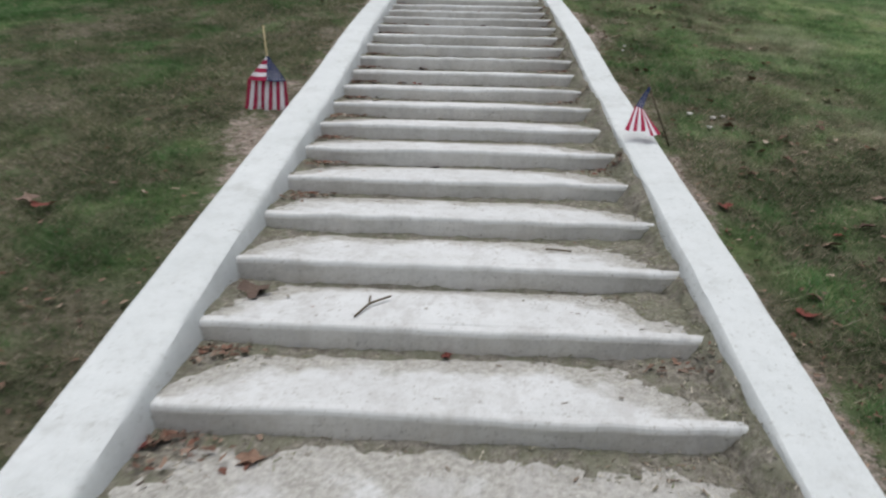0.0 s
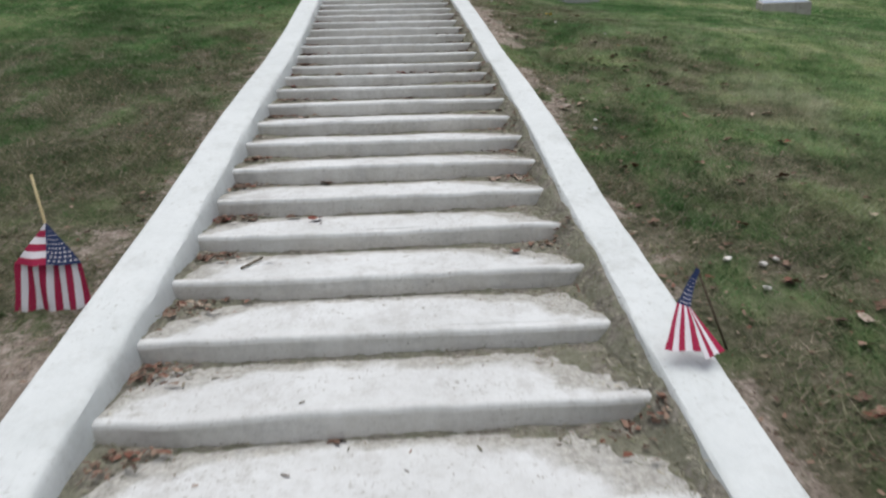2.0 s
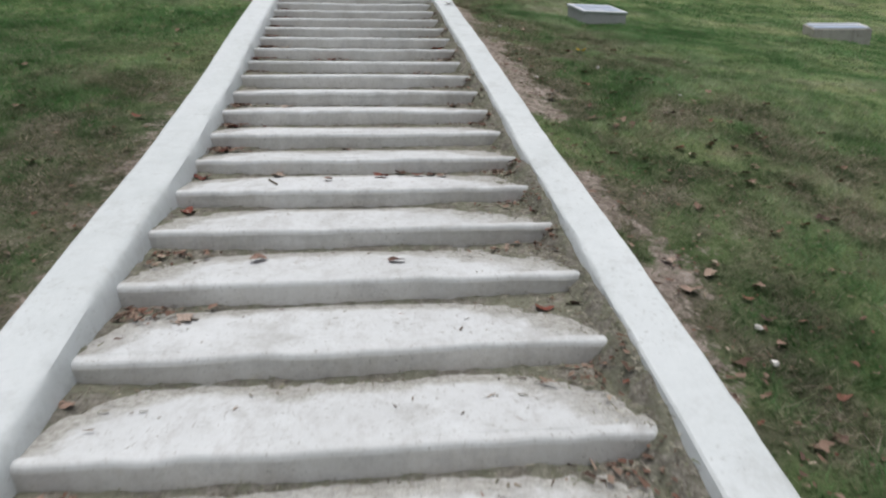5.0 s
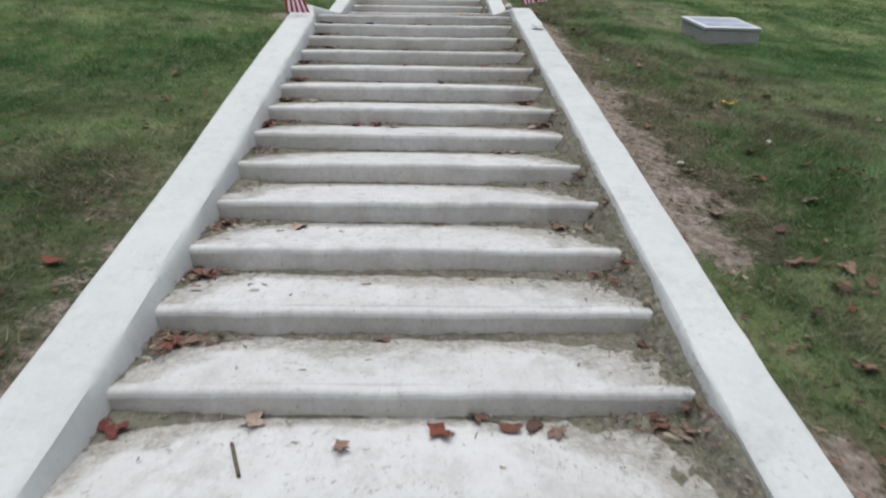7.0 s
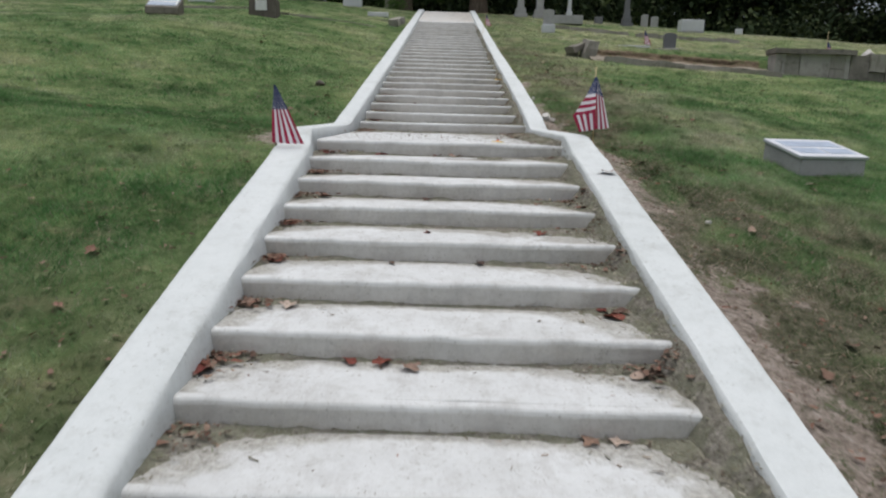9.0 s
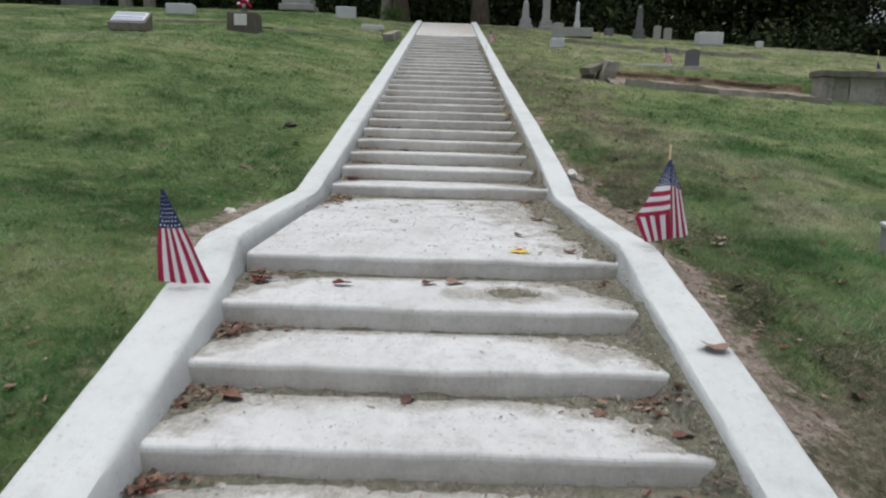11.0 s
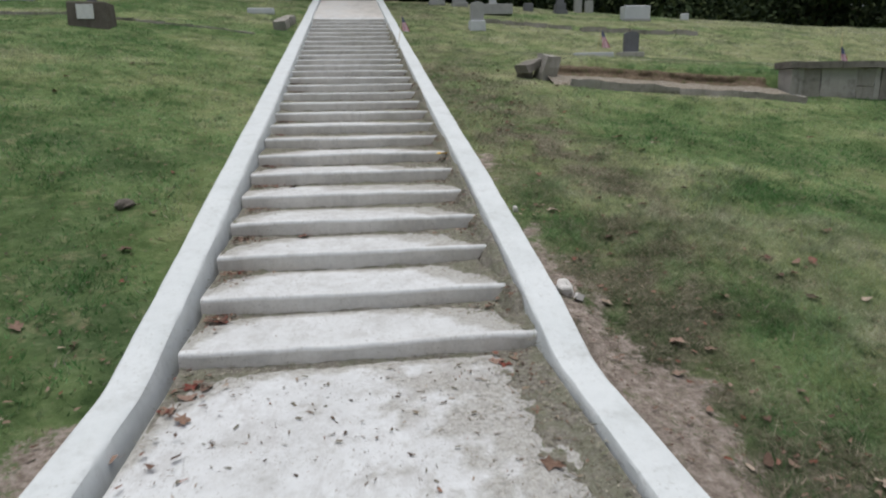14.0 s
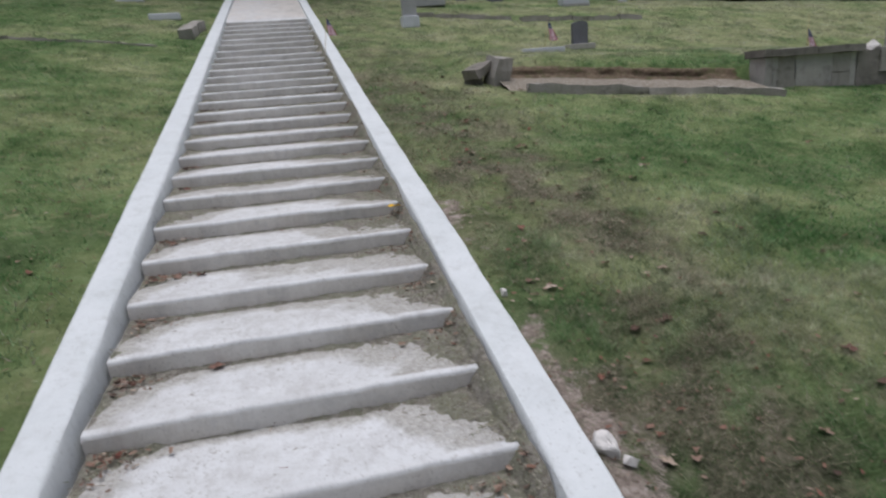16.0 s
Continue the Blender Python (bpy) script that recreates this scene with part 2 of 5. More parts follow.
M_LITTER = k.color(k.ramp(k.island(), (0.0, (0.09, 0.07, 0.055)), (0.4, (0.2, 0.155, 0.12)), (0.7, (0.16, 0.155, 0.115)), (0.9, (0.32, 0.25, 0.19)), (1.0, (0.26, 0.1, 0.07))))

k = Mat("leaf_crumbs", rough=0.9, spec=0.1)
M_CRUMB = k.color(k.ramp(k.island(), (0.0, (0.07, 0.05, 0.04)), (0.35, (0.16, 0.1, 0.075)), (0.6, (0.26, 0.19, 0.145)), (0.85, (0.17, 0.07, 0.05)), (1.0, (0.4, 0.33, 0.26))))
k = Mat("dry_straw", rough=0.9, spec=0.1)
M_STRAW = k.color(k.ramp(k.island(), (0.0, (0.08, 0.072, 0.052)), (0.3, (0.216, 0.196, 0.148)), (0.55, (0.16, 0.18, 0.1)), (0.8, (0.32, 0.296, 0.232)), (1.0, (0.496, 0.464, 0.384))))

k = Mat("flag_red", rough=0.8)
M_FRED = k.color(k.ramp(k.noise(200), (0.3, (0.33, 0.016, 0.06)), (0.7, (0.42, 0.025, 0.08))))
k = Mat("flag_white", rough=0.8)
M_FWHITE = k.color(k.ramp(k.noise(200), (0.3, (0.74, 0.7, 0.76)), (0.7, (0.84, 0.8, 0.84))))
k = Mat("flag_blue", rough=0.8)
M_FBLUE = k.color(k.ramp(k.noise(200), (0.3, (0.02, 0.035, 0.1)), (0.7, (0.035, 0.055, 0.15))))
k = Mat("pine_stick", rough=0.7)
M_STICK = k.color(k.ramp(k.noise(40, stretch=(1, 1, 0.1)), (0.3, (0.4, 0.31, 0.16)), (0.7, (0.6, 0.5, 0.3))))

k = Mat("bark", rough=0.95, spec=0.1)
M_BARK = k.color(k.ramp(k.noise(14, 6, 0.7, stretch=(1, 1, 0.15)), (0.3, (0.035, 0.028, 0.022)), (0.7, (0.15, 0.12, 0.095)))).bump(k.noise(22, 5, 0.7, stretch=(1, 1, 0.2)), 0.9, 0.04)
k = Mat("pale_bark", rough=0.9, spec=0.1)
M_PALEBARK = k.color(k.ramp(k.noise(9, 6, 0.7, stretch=(1, 1, 0.3)), (0.3, (0.14, 0.13, 0.11)), (0.7, (0.4, 0.38, 0.34)))).bump(k.noise(22), 0.6, 0.03)
k = Mat("dark_foliage", rough=0.8, spec=0.08)
M_FOLIAGE = k.color(k.ramp(k.island(), (0.0, (0.014, 0.023, 0.012)), (0.6, (0.034, 0.052, 0.024)), (1.0, (0.08, 0.1, 0.045))))
k = Mat("bush_foliage", rough=0.8, spec=0.1)
M_BUSH = k.color(k.ramp(k.island(), (0.0, (0.04, 0.09, 0.02)), (1.0, (0.11, 0.18, 0.05))))


# ---- mesh helpers ----
def mesh_object(name, verts, faces, mat, parent=None, label="", smooth=False, mats=None, idx=None):
    me = bpy.data.meshes.new(name)
    me.from_pydata([tuple(v) for v in verts], [], faces)
    for m in (mats or [mat]):
        me.materials.append(m.m)
    if idx is not None:
        me.polygons.foreach_set("material_index", idx)
    if smooth:
        me.polygons.foreach_set("use_smooth", [True] * len(me.polygons))
    me.update()
    ob = new(name, me)
    if parent is not None:
        ob.parent = parent
    if label:
        tagged(ob, label)
    return ob


def part(name, bm, material, parent=None, label="", smooth=False):
    me = bpy.data.meshes.new(name)
    bmesh.ops.recalc_face_normals(bm, faces=bm.faces)
    bm.to_mesh(me)
    bm.free()
    me.materials.append(material.m)
    if smooth:
        me.polygons.foreach_set("use_smooth", [True] * len(me.polygons))
    ob = new(name, me)
    if parent is not None:
        ob.parent = parent
    if label:
        tagged(ob, label)
    return ob


def block(sx, sy, sz, bevel=0.01, at=(0, 0, 0), taper=1.0, rough=0.0, seed=0, cuts=0):
    """A bevelled block standing on z = at[2]."""
    bm = bmesh.new()
    bmesh.ops.create_cube(bm, size=1.0)
    for v in bm.verts:
        f = taper if v.co.z > 0 else 1.0
        v.co = Vector((v.co.x * sx * f, v.co.y * sy * f, (v.co.z + 0.5) * sz))
    if cuts:
        bmesh.ops.subdivide_edges(bm, edges=bm.edges[:], cuts=cuts, use_grid_fill=True)
    if bevel > 0 and not cuts:
        bmesh.ops.bevel(bm, geom=bm.edges[:], offset=bevel, segments=2, affect="EDGES", profile=0.5)
    if rough > 0:
        for v in bm.verts:
            v.co += noise.noise_vector(v.co * 4 + Vector((seed, seed * 2, 0))) * rough
    bmesh.ops.translate(bm, verts=bm.verts[:], vec=at)
    return bm


def thing(name, m, label, category, group="", kind=""):
    e = new(name)
    e.matrix_world = m
    return tagged(e, label, category, group, kind)


# ---- lay of the land ----
rng = np.random.default_rng(5)
LATTICE = rng.random((256, 256))


def vnoise(x, y, scale, off=0):
    x, y = np.asarray(x, float) * scale + 37.2 + off, np.asarray(y, float) * scale + 91.7 + off * 2
    xi, yi = np.floor(x).astype(int), np.floor(y).astype(int)
    fx, fy = x - xi, y - yi
    fx, fy = fx * fx * (3 - 2 * fx), fy * fy * (3 - 2 * fy)
    p = lambda a, b: LATTICE[(xi + a) % 256, (yi + b) % 256]
    return (p(0, 0) * (1 - fx) + p(1, 0) * fx) * (1 - fy) + (p(0, 1) * (1 - fx) + p(1, 1) * fx) * fy


def sstep(a, b, v):
    t = np.clip((np.asarray(v, float) - a) / (b - a), 0, 1)
    return t * t * (3 - 2 * t)


# nosings of the lower flight (y, z), the landing, the upper flight
LOW_Y = np.interp(np.arange(-9, 30), (-9, 1, 3, 9, 12, 17, 21, 23, 28, 29), (-2.15, 1.64, 2.39, 4.654, 5.737, 7.69, 9.12, 9.83, 11.75, 12.25))
LOW_Z = np.interp(np.arange(-9, 30), (-9, 1, 3, 9, 12, 17, 21, 23, 28, 29), (-0.45, 0.586, 0.797, 1.388, 1.704, 2.17, 2.585, 2.79, 3.32, 3.424))
LOW_Z = LOW_Z - np.interp(LOW_Y, (5.74, 6.13, 6.52, 6.91, 7.3), (0.03, 0.02, 0.01, 0.003, 0.0))
UP_Y = np.interp(np.arange(1, 28), (1, 2, 8, 14, 20, 27), (14.5, 15.0, 18.03, 21.06, 23.96, 28.23))
UP_Z = 3.565 + 0.2285 * (UP_Y - 14.5)
CREST_Y, CREST_Z = 33.4, 7.88
LEFT_IN, LEFT_OUT, RIGHT_IN, RIGHT_OUT = -0.905, -1.155, 0.83, 1.03

PROFILE_Y = (-300, -60, -10, -2.15, 1.64, 4.65, 7.69, 9.12, 12.0, 12.9, 14.1, 15.0, 18.08, 20.25, 21.4, 24.0, 26.5, 30.2, 33.5, 38, 46, 60, 900)
PROFILE_Z = (-4.0, -4.0, -2.43, -0.5, 0.53, 1.34, 2.15, 2.56, 3.34, 3.45, 3.48, 3.65, 4.35, 4.83, 5.08, 5.70, 6.27, 7.12, 7.86, 8.15, 8.4, 8.6, 8.7)


def shift(y):
    return -0.12 * sstep(6.5, 13.0, y) - 0.12 * np.clip((np.asarray(y, float) - 15.0) / 18.0, 0, 1)


def terrace_y(x):
    return np.maximum(21.35 - 0.26 * (np.asarray(x, float) - 2.4), 20.2)


def land(x, y):
    x, y = np.asarray(x, float), np.asarray(y, float)
    z = np.interp(y, PROFILE_Y, PROFILE_Z)
    slope = np.interp(y, (9.12, 18.08), (2.56, 4.34))
    aside = sstep(1.25, 2.4, x) * (y > 9.12) * (y < 18.08)
    z = z + (slope - z) * aside
    z = z - np.interp(y, (0, 8, 14, 20, 24, 28, 60, 140), (0.03, 0.05, 0.075, 0.03, 0.058, 0.035, 0.03, 0.0)) * np.clip(x - 1.3, 0, 20 - 12 * sstep(6, 14, y) * (1 - sstep(14, 20, y)))
    z = z + 0.13 * (1 - 0.2 * sstep(20, 24, y)) * np.clip(-x - 1.2, 0, 4.2) * np.clip((y - 8) / 8, 0, 1) * (1 - sstep(26, 45, y))
    z = z + 0.22 * sstep(0.45, 0.6, y - terrace_y(x)) * sstep(2.3, 2.7, x) * (1 - sstep(21.8, 24.5, y))
    z = z - 0.06 * sstep(0.9, 1.3, x) * (1 - sstep(1.4, 2.3, x)) * (1 - sstep(14, 17, y))
    z = z - 0.1 * np.clip(x - 5.0, 0, 22) * sstep(30, 39, y) * (1 - sstep(60, 140, y))
    z = z + 0.05 * (vnoise(x, y, 0.7) - 0.5) + 0.03 * (vnoise(x, y, 3.1, 5) - 0.5) + 0.016 * (vnoise(x, y, 8.0, 3) - 0.5)
    return z


def bareness(x, y):
    """How much bare earth shows: along the curbs and in worn patches."""
    x, y = np.asarray(x, float), np.asarray(y, float)
    xs = x - shift(y)
    n = 0.6 * vnoise(x, y, 1.3, 11) + 0.4 * vnoise(x, y, 4.5, 17)
    gully = sstep(7, 9.5, y) * (1 - sstep(13.5, 15.5, y))
    right = (1 - sstep(1.08, 1.12 + (0.42 + 0.45 * gully) * n, xs)) * (xs > 0) * (1 - 0.5 * sstep(14.6, 17.5, y)) * (0.35 + 0.35 * gully + (0.65 - 0.35 * gully) * sstep(0.4, 0.55, 0.6 * vnoise(x, y, 1.3, 77) + 0.4 * vnoise(x, y, 4.2, 78)))
    right = right + 0.5 * (1 - sstep(1.4, 3.0, xs)) * sstep(0.52, 0.7, 0.35 * n + 0.35 * vnoise(x, y, 3.5, 51) + 0.3 * vnoise(x, y, 11.0, 53)) * (xs > 0) * (1 - sstep(17, 21, y))
    left = (1 - sstep(-LEFT_OUT + 0.02, -LEFT_OUT + 0.1 + 0.55 * n * (1 - 0.7 * sstep(8, 13, y)), -xs)) * (xs < 0)
    left = left * (1 - 0.7 * sstep(7.5, 10.5, y) * (1 - (sstep(12, 12.6, y) * (1 - sstep(13.6, 14.2, y)))))
    left = left + 0.5 * (1 - sstep(1.4, 3.2, -xs)) * sstep(0.5, 0.72, n) * (xs < 0) * (1 - sstep(5, 9, y))
    beside = sstep(12.0, 12.5, y) * (1 - sstep(13.7, 14.3, y)) * (1 - sstep(1.2 + 0.1 * n, 1.3 + 0.75 * n, -xs)) * (xs < 0)
    east = sstep(11.9, 12.6, y) * (1 - sstep(13.7, 14.6, y)) * (1 - sstep(1.1 + 0.2 * n, 1.22 + 0.62 * n, xs)) * (xs > 0)
    left = left * (0.55 + 0.45 * sstep(2.0, 3.5, y))
    return np.clip(right + 0.75 * left + beside + east, 0, 1)


def thatchiness(x, y):
    """Where old brown thatch shows through the lawn: the lower slope and a worn band by the steps."""
    x, y = np.asarray(x, float), np.asarray(y, float)
    n = 0.6 * vnoise(x, y, 0.9, 23) + 0.4 * vnoise(x, y, 3.3, 29)
    left = (1 - sstep(5.5, 11, y)) * (1 - sstep(2.2, 5.5, -x)) * (x < 0)
    wide = 0.22 * (1 - sstep(8, 12, y))
    right = (1 - sstep(1.2 + wide + 1.0 * n, 1.9 + 1.5 * wide + 1.9 * n, x)) * (1 - 0.5 * sstep(16.5, 21, y)) * (x > 0)
    f = 0.5 * vnoise(x, y, 4.0, 83) + 0.5 * vnoise(x, y, 9.0, 87)
    verge = 0.22 * (1 - sstep(1.2 + 0.4 * n, 1.7 + 0.9 * n, x)) * sstep(11.5, 14, y) * (1 - 0.6 * sstep(20, 25, y)) * (x > 0) * (0.45 + 0.9 * sstep(0.3, 0.6, f))
    return np.clip(verge + (1.7 * left + (0.85 - 0.33 * sstep(11, 15, y)) * right) * (0.25 + 1.1 * sstep(0.25, 0.6, n)) * (0.25 + 1.35 * sstep(0.3, 0.62, f)), 0, 1)


def dryness(x, y):
    """The lawn is lusher on one side of the steps and drier on the other, where the slope is worn."""
    x, y = np.asarray(x, float), np.asarray(y, float)
    n = 0.4 * vnoise(x, y, 0.45, 61) + 0.35 * vnoise(x, y, 1.6, 67) + 0.25 * vnoise(x, y, 4.3, 69)
    m = vnoise(x * 0.4, y, 1.3, 91) - 0.5
    side = 0.06 + 0.11 * sstep(9, 14, y) * (1 - 0.95 * sstep(2.6, 4.6, x) * (1 - sstep(21, 25, y)))
    side = side + 0.15 * sstep(1.5, 3.0, x) * (1 - sstep(9, 14, y))
    return -0.14 + side * sstep(-0.5, 2.5, x) + 0.14 * sstep(9.5 + 2 * (x > 0), 16 + 4 * (x > 0), y) + 0.06 * sstep(18, 23, y) + 0.42 * (n - 0.5) + 0.2 * m * sstep(8, 14, y)


def spaced(*runs):
    out = [runs[0][0]]
    for a, b, n in runs:
        out += list(np.linspace(a, b, n + 1)[1:])
    return np.array(out)


gx = spaced((-800, -120, 12), (-120, -30, 18), (-30, -9, 42), (-9, -1.6, 62), (-1.6, 1.7, 44), (1.7, 10, 70), (10, 30, 40), (30, 120, 18), (120, 800, 12))
gy = spaced((-800, -60, 12), (-60, -6, 24), (-6, 0, 40), (0, 18, 180), (18, 34, 120), (34, 60, 50), (60, 160, 20), (160, 900, 12))
GX, GY = np.meshgrid(gx, gy)
GZ = land(GX, GY)
stair_zone = (np.abs(GX - shift(GY) + 0.02) < 1.02) & (GY > -2.6) & (GY < 33.6)
GZ = np.where(stair_zone, GZ - 0.35, GZ)
nx, ny = len(gx), len(gy)
gverts = np.stack([GX, GY, GZ], -1).reshape(-1, 3)
ii = (np.arange(ny - 1)[:, None] * nx + np.arange(nx - 1)[None, :]).reshape(-1)
gfaces = np.stack([ii, ii + 1, ii + nx + 1, ii + nx], -1)


def big_mesh(name, verts, faces, mat, bare=None, thatch=None, smooth=True):
    """A mesh of equal faces straight from arrays."""
    n = faces.shape[1]
    me = bpy.data.meshes.new(name)
    me.vertices.add(len(verts))
    me.vertices.foreach_set("co", np.ascontiguousarray(verts, dtype=np.float32).reshape(-1))
    me.loops.add(faces.size)
    me.loops.foreach_set("vertex_index", faces.astype(np.int32).reshape(-1))
    me.polygons.add(len(faces))
    me.polygons.foreach_set("loop_start", np.arange(0, faces.size, n, dtype=np.int32))
    me.materials.append(mat.m)
    if bare is not None:
        a = me.attributes.new("bare", "FLOAT", "POINT")
        a.data.foreach_set("value", bare.astype(np.float32).reshape(-1))
    if thatch is not None:
        a = me.attributes.new("thatch", "FLOAT", "POINT")
        a.data.foreach_set("value", thatch.astype(np.float32).reshape(-1))
    if thatch is not None:
        a = me.attributes.new("dry", "FLOAT", "POINT")
        a.data.foreach_set("value", dryness(verts[:, 0], verts[:, 1]).astype(np.float32))
    me.update(calc_edges=True)
    me.polygons.foreach_set("use_smooth", np.full(len(faces), smooth))
    return new(name, me)


tagged(big_mesh("ground", gverts, gfaces, M_GROUND, bareness(GX, GY), thatchiness(GX, GY)), "mown grassy hillside with worn bare earth along the steps", "ground", kind="structure")


# ---- the concrete staircase ----
stair = thing("staircase", pose(0, 0, 0), "long pale concrete staircase with low whitewashed side curbs", "staircase", kind="structure")


def profile_line(y):
    """The line through the nosings, level over the landing."""
    ys = list(LOW_Y) + [14.15] + list(UP_Y) + [CREST_Y]
    zs = list(LOW_Z) + [LOW_Z[-1] + 0.04] + list(UP_Z) + [CREST_Z]
    return np.interp(y, ys, zs)


def soil_height(k, y0, g, X, Y):
    """How high washed soil lies over tread k at (X, Y) from its nosing; negative where the tread is clear."""
    back = g - Y
    up = float(sstep(13.0, 16.5, y0))
    n = 0.42 * vnoise(X * 1.0 + k * 7.3, Y + y0, 6.0, 2) + 0.3 * vnoise(X + k * 3.1, Y + y0, 17.0, 6) + 0.28 * vnoise(X + k * 1.7, Y + y0, 41.0, 9)
    dl, dr = X - LEFT_IN, RIGHT_IN - X
    amp_l = 0.20 + 0.22 * LATTICE[k % 256, 3]
    amp_r = 0.46 + 0.25 * LATTICE[k % 256, 9] + 0.15 * up
    patch = np.clip(vnoise(X, X * 0 + k * 5.1, 1.3, 21) - 0.5, 0, 1) * (0.16 + 0.75 * up)
    e = 0.024 + 0.08 * (1 - float(sstep(1.2, 1.9, y0))) + patch + amp_l * np.exp(-dl / 0.13) + amp_r * np.exp(-dr / (0.17 + 0.12 * up))
    h = 0.026 * (1 - back / e) + 0.036 * (n - 0.5)
    if k == 37:
        h = np.maximum(h, 0.02 * (1 - ((X - 0.28) / 0.17) ** 2 - ((Y - 0.24) / 0.1) ** 2) + 0.05 * (n - 0.45))
    if g > 1:
        wide = 0.12 + 0.3 * sstep(0.2, 2.0, Y) + 0.25 * (n - 0.5)
        h = np.maximum(0.024 * (1 - dr / wide), 0.026 * (1 - back / (0.06 + 0.35 * np.exp(-dl / 0.16)))) + 0.034 * (n - 0.5)
    h = h - 0.012 + 0.012 * np.exp(-dl / 0.05) + 0.02 * np.exp(-dr / 0.06)
    return np.where(Y < 0.03, np.minimum(h, -0.008), h)


def step_part(name, y0, y1, z0, z1, zback, k, label=""):
    """One step: a worn riser from z0 up to the tread at z1, and the tread back to y1."""
    n = 56
    seed = k + 1
    g = y1 - y0
    c = float(shift((y0 + y1) / 2))
    x0 = np.linspace(LEFT_IN - 0.02, RIGHT_IN + 0.02, n)
    xs = x0 + c
    wob = 0.012 * (vnoise(xs, xs * 0 + seed * 3.7, 2.2) - 0.5) + 0.013 * (vnoise(xs, xs * 0 + seed * 1.9, 9.0) - 0.5)
    wz = 0.011 * (vnoise(xs, xs * 0 + seed * 2.3, 1.7, 4) - 0.5) + 0.008 * (vnoise(xs, xs * 0 + seed, 11.0, 4) - 0.5)
    r = 0.02
    rows, grime, dust_bounce = [], [], []
    worn = float(sstep(13, 18, y0))
    # splash dirt on the riser, plus an even part standing for warm bounced light
    foot = 0.22 + (0.75 + 0.3 * float(sstep(12.5, 17, y0)) - 0.7 * float(sstep(17, 22, y0))) * vnoise(xs, xs * 0 + seed * 1.3, 3.5, 14)
    for dy, z, kw, gr in ((0.004, z0 - 0.05, 0, 1.0), (0.004, z0 + 0.22 * (z1 - z0), 0.3, 0.8), (0.003, z0 + 0.55 * (z1 - z0), 0.6, 0.55), (0.002, z1 - r * 1.25, 1, 0.4), (0.003, z1 - r * 0.95, 1, 0.12),
                          (0.006, z1 - r * 0.5, 1, 0.0), (0.012, z1 - r * 0.18, 1, 0.0), (r * 1.1, z1 - 0.001, 1, 0.0), (r * 1.9, z1, 0.8, 0.0)):
        rows.append([(x, y0 + dy + w * max(kw, 0.3), z + a * kw) for x, w, a in zip(xs, wob, wz)])
        grime += list(gr * foot)
        # warm bounce put into the riser's colour; the nosing keeps a pale lit rim
        dust_bounce += list((0.5 + 0.35 * worn + 0.3 * foot) * min(1.0, 0.08 + 2.4 * gr))
    for f in np.linspace(0.12, 1.0, 16 if g < 1 else 60):
        y = y0 + g * f
        zz = z1 + (zback - z1) * f + 0.006 * (vnoise(xs, xs * 0 + y, 3.0, 8) - 0.5)
        rows.append([(x, y, z) for x, z in zip(xs, zz)])
        h = soil_height(k, y0, g - 0.02, x0, x0 * 0 + g * f)
        dust_bounce += list((0.9 if name == "walkway" else 0.12 * worn) * (0.5 + vnoise(xs, xs * 0 + y, 5.0, 71)))
        grime += list(0.3 * float(sstep(13, 17, y0)) * (1 - float(sstep(20, 26, y0))) + 0.5 * (1 - float(sstep(1.2, 1.9, y0))) + 1.1 * sstep(-0.055, 0.0, h + 0.035 * (vnoise(xs, xs * 0 + y, 13.0, 61) - 0.5)))
    rows.append([(x, y1, z0 - 0.08) for x in xs])
    grime += [0.0] * n
    dust_bounce += [0.0] * n
    verts = [v for row in rows for v in row]
    faces = [(p * n + q, p * n + q + 1, (p + 1) * n + q + 1, (p + 1) * n + q) for p in range(len(rows) - 1) for q in range(n - 1)]
    faces.append([p * n for p in range(len(rows))][::-1])
    faces.append([p * n + n - 1 for p in range(len(rows))])
    ob = mesh_object(name, verts, faces, M_STEP, stair, label)
    at = ob.data.attributes.new("grime", "FLOAT", "POINT")
    at.data.foreach_set("value", np.array(grime, dtype=np.float32))
    at = ob.data.attributes.new("dust_bounce", "FLOAT", "POINT")
    at.data.foreach_set("value", np.array(dust_bounce, dtype=np.float32))
    return ob


treads, step_parts = [], []
for k in range(len(LOW_Y) - 1):
    z0 = LOW_Z[k - 1] if k else LOW_Z[0] - 0.1
    step_parts.append(step_part("step", LOW_Y[k], LOW_Y[k + 1] + 0.02, z0, LOW_Z[k], LOW_Z[k] + 0.004, len(treads)))
    treads.append((LOW_Y[k], LOW_Y[k + 1], LOW_Z[k], 0.004))
land_back = UP_Z[0] - 0.1
step_parts.append(step_part("landing", LOW_Y[-1], UP_Y[0] + 0.02, LOW_Z[-2], LOW_Z[-1], land_back, len(treads), "broad pale concrete landing between two flights"))
treads.append((LOW_Y[-1], UP_Y[0], LOW_Z[-1], land_back - LOW_Z[-1]))
for k in range(len(UP_Y)):
    y1 = UP_Y[k + 1] + 0.02 if k + 1 < len(UP_Y) else CREST_Y
    zb = UP_Z[k] + 0.004 if k + 1 < len(UP_Y) else CREST_Z
    z0 = UP_Z[k - 1] if k else land_back
    step_parts.append(step_part("step" if k + 1 < len(UP_Y) else "walkway", UP_Y[k], y1, z0, UP_Z[k], zb, len(treads)))
    if k + 1 < len(UP_Y):
        treads.append((UP_Y[k], UP_Y[k + 1], UP_Z[k], 0.004))


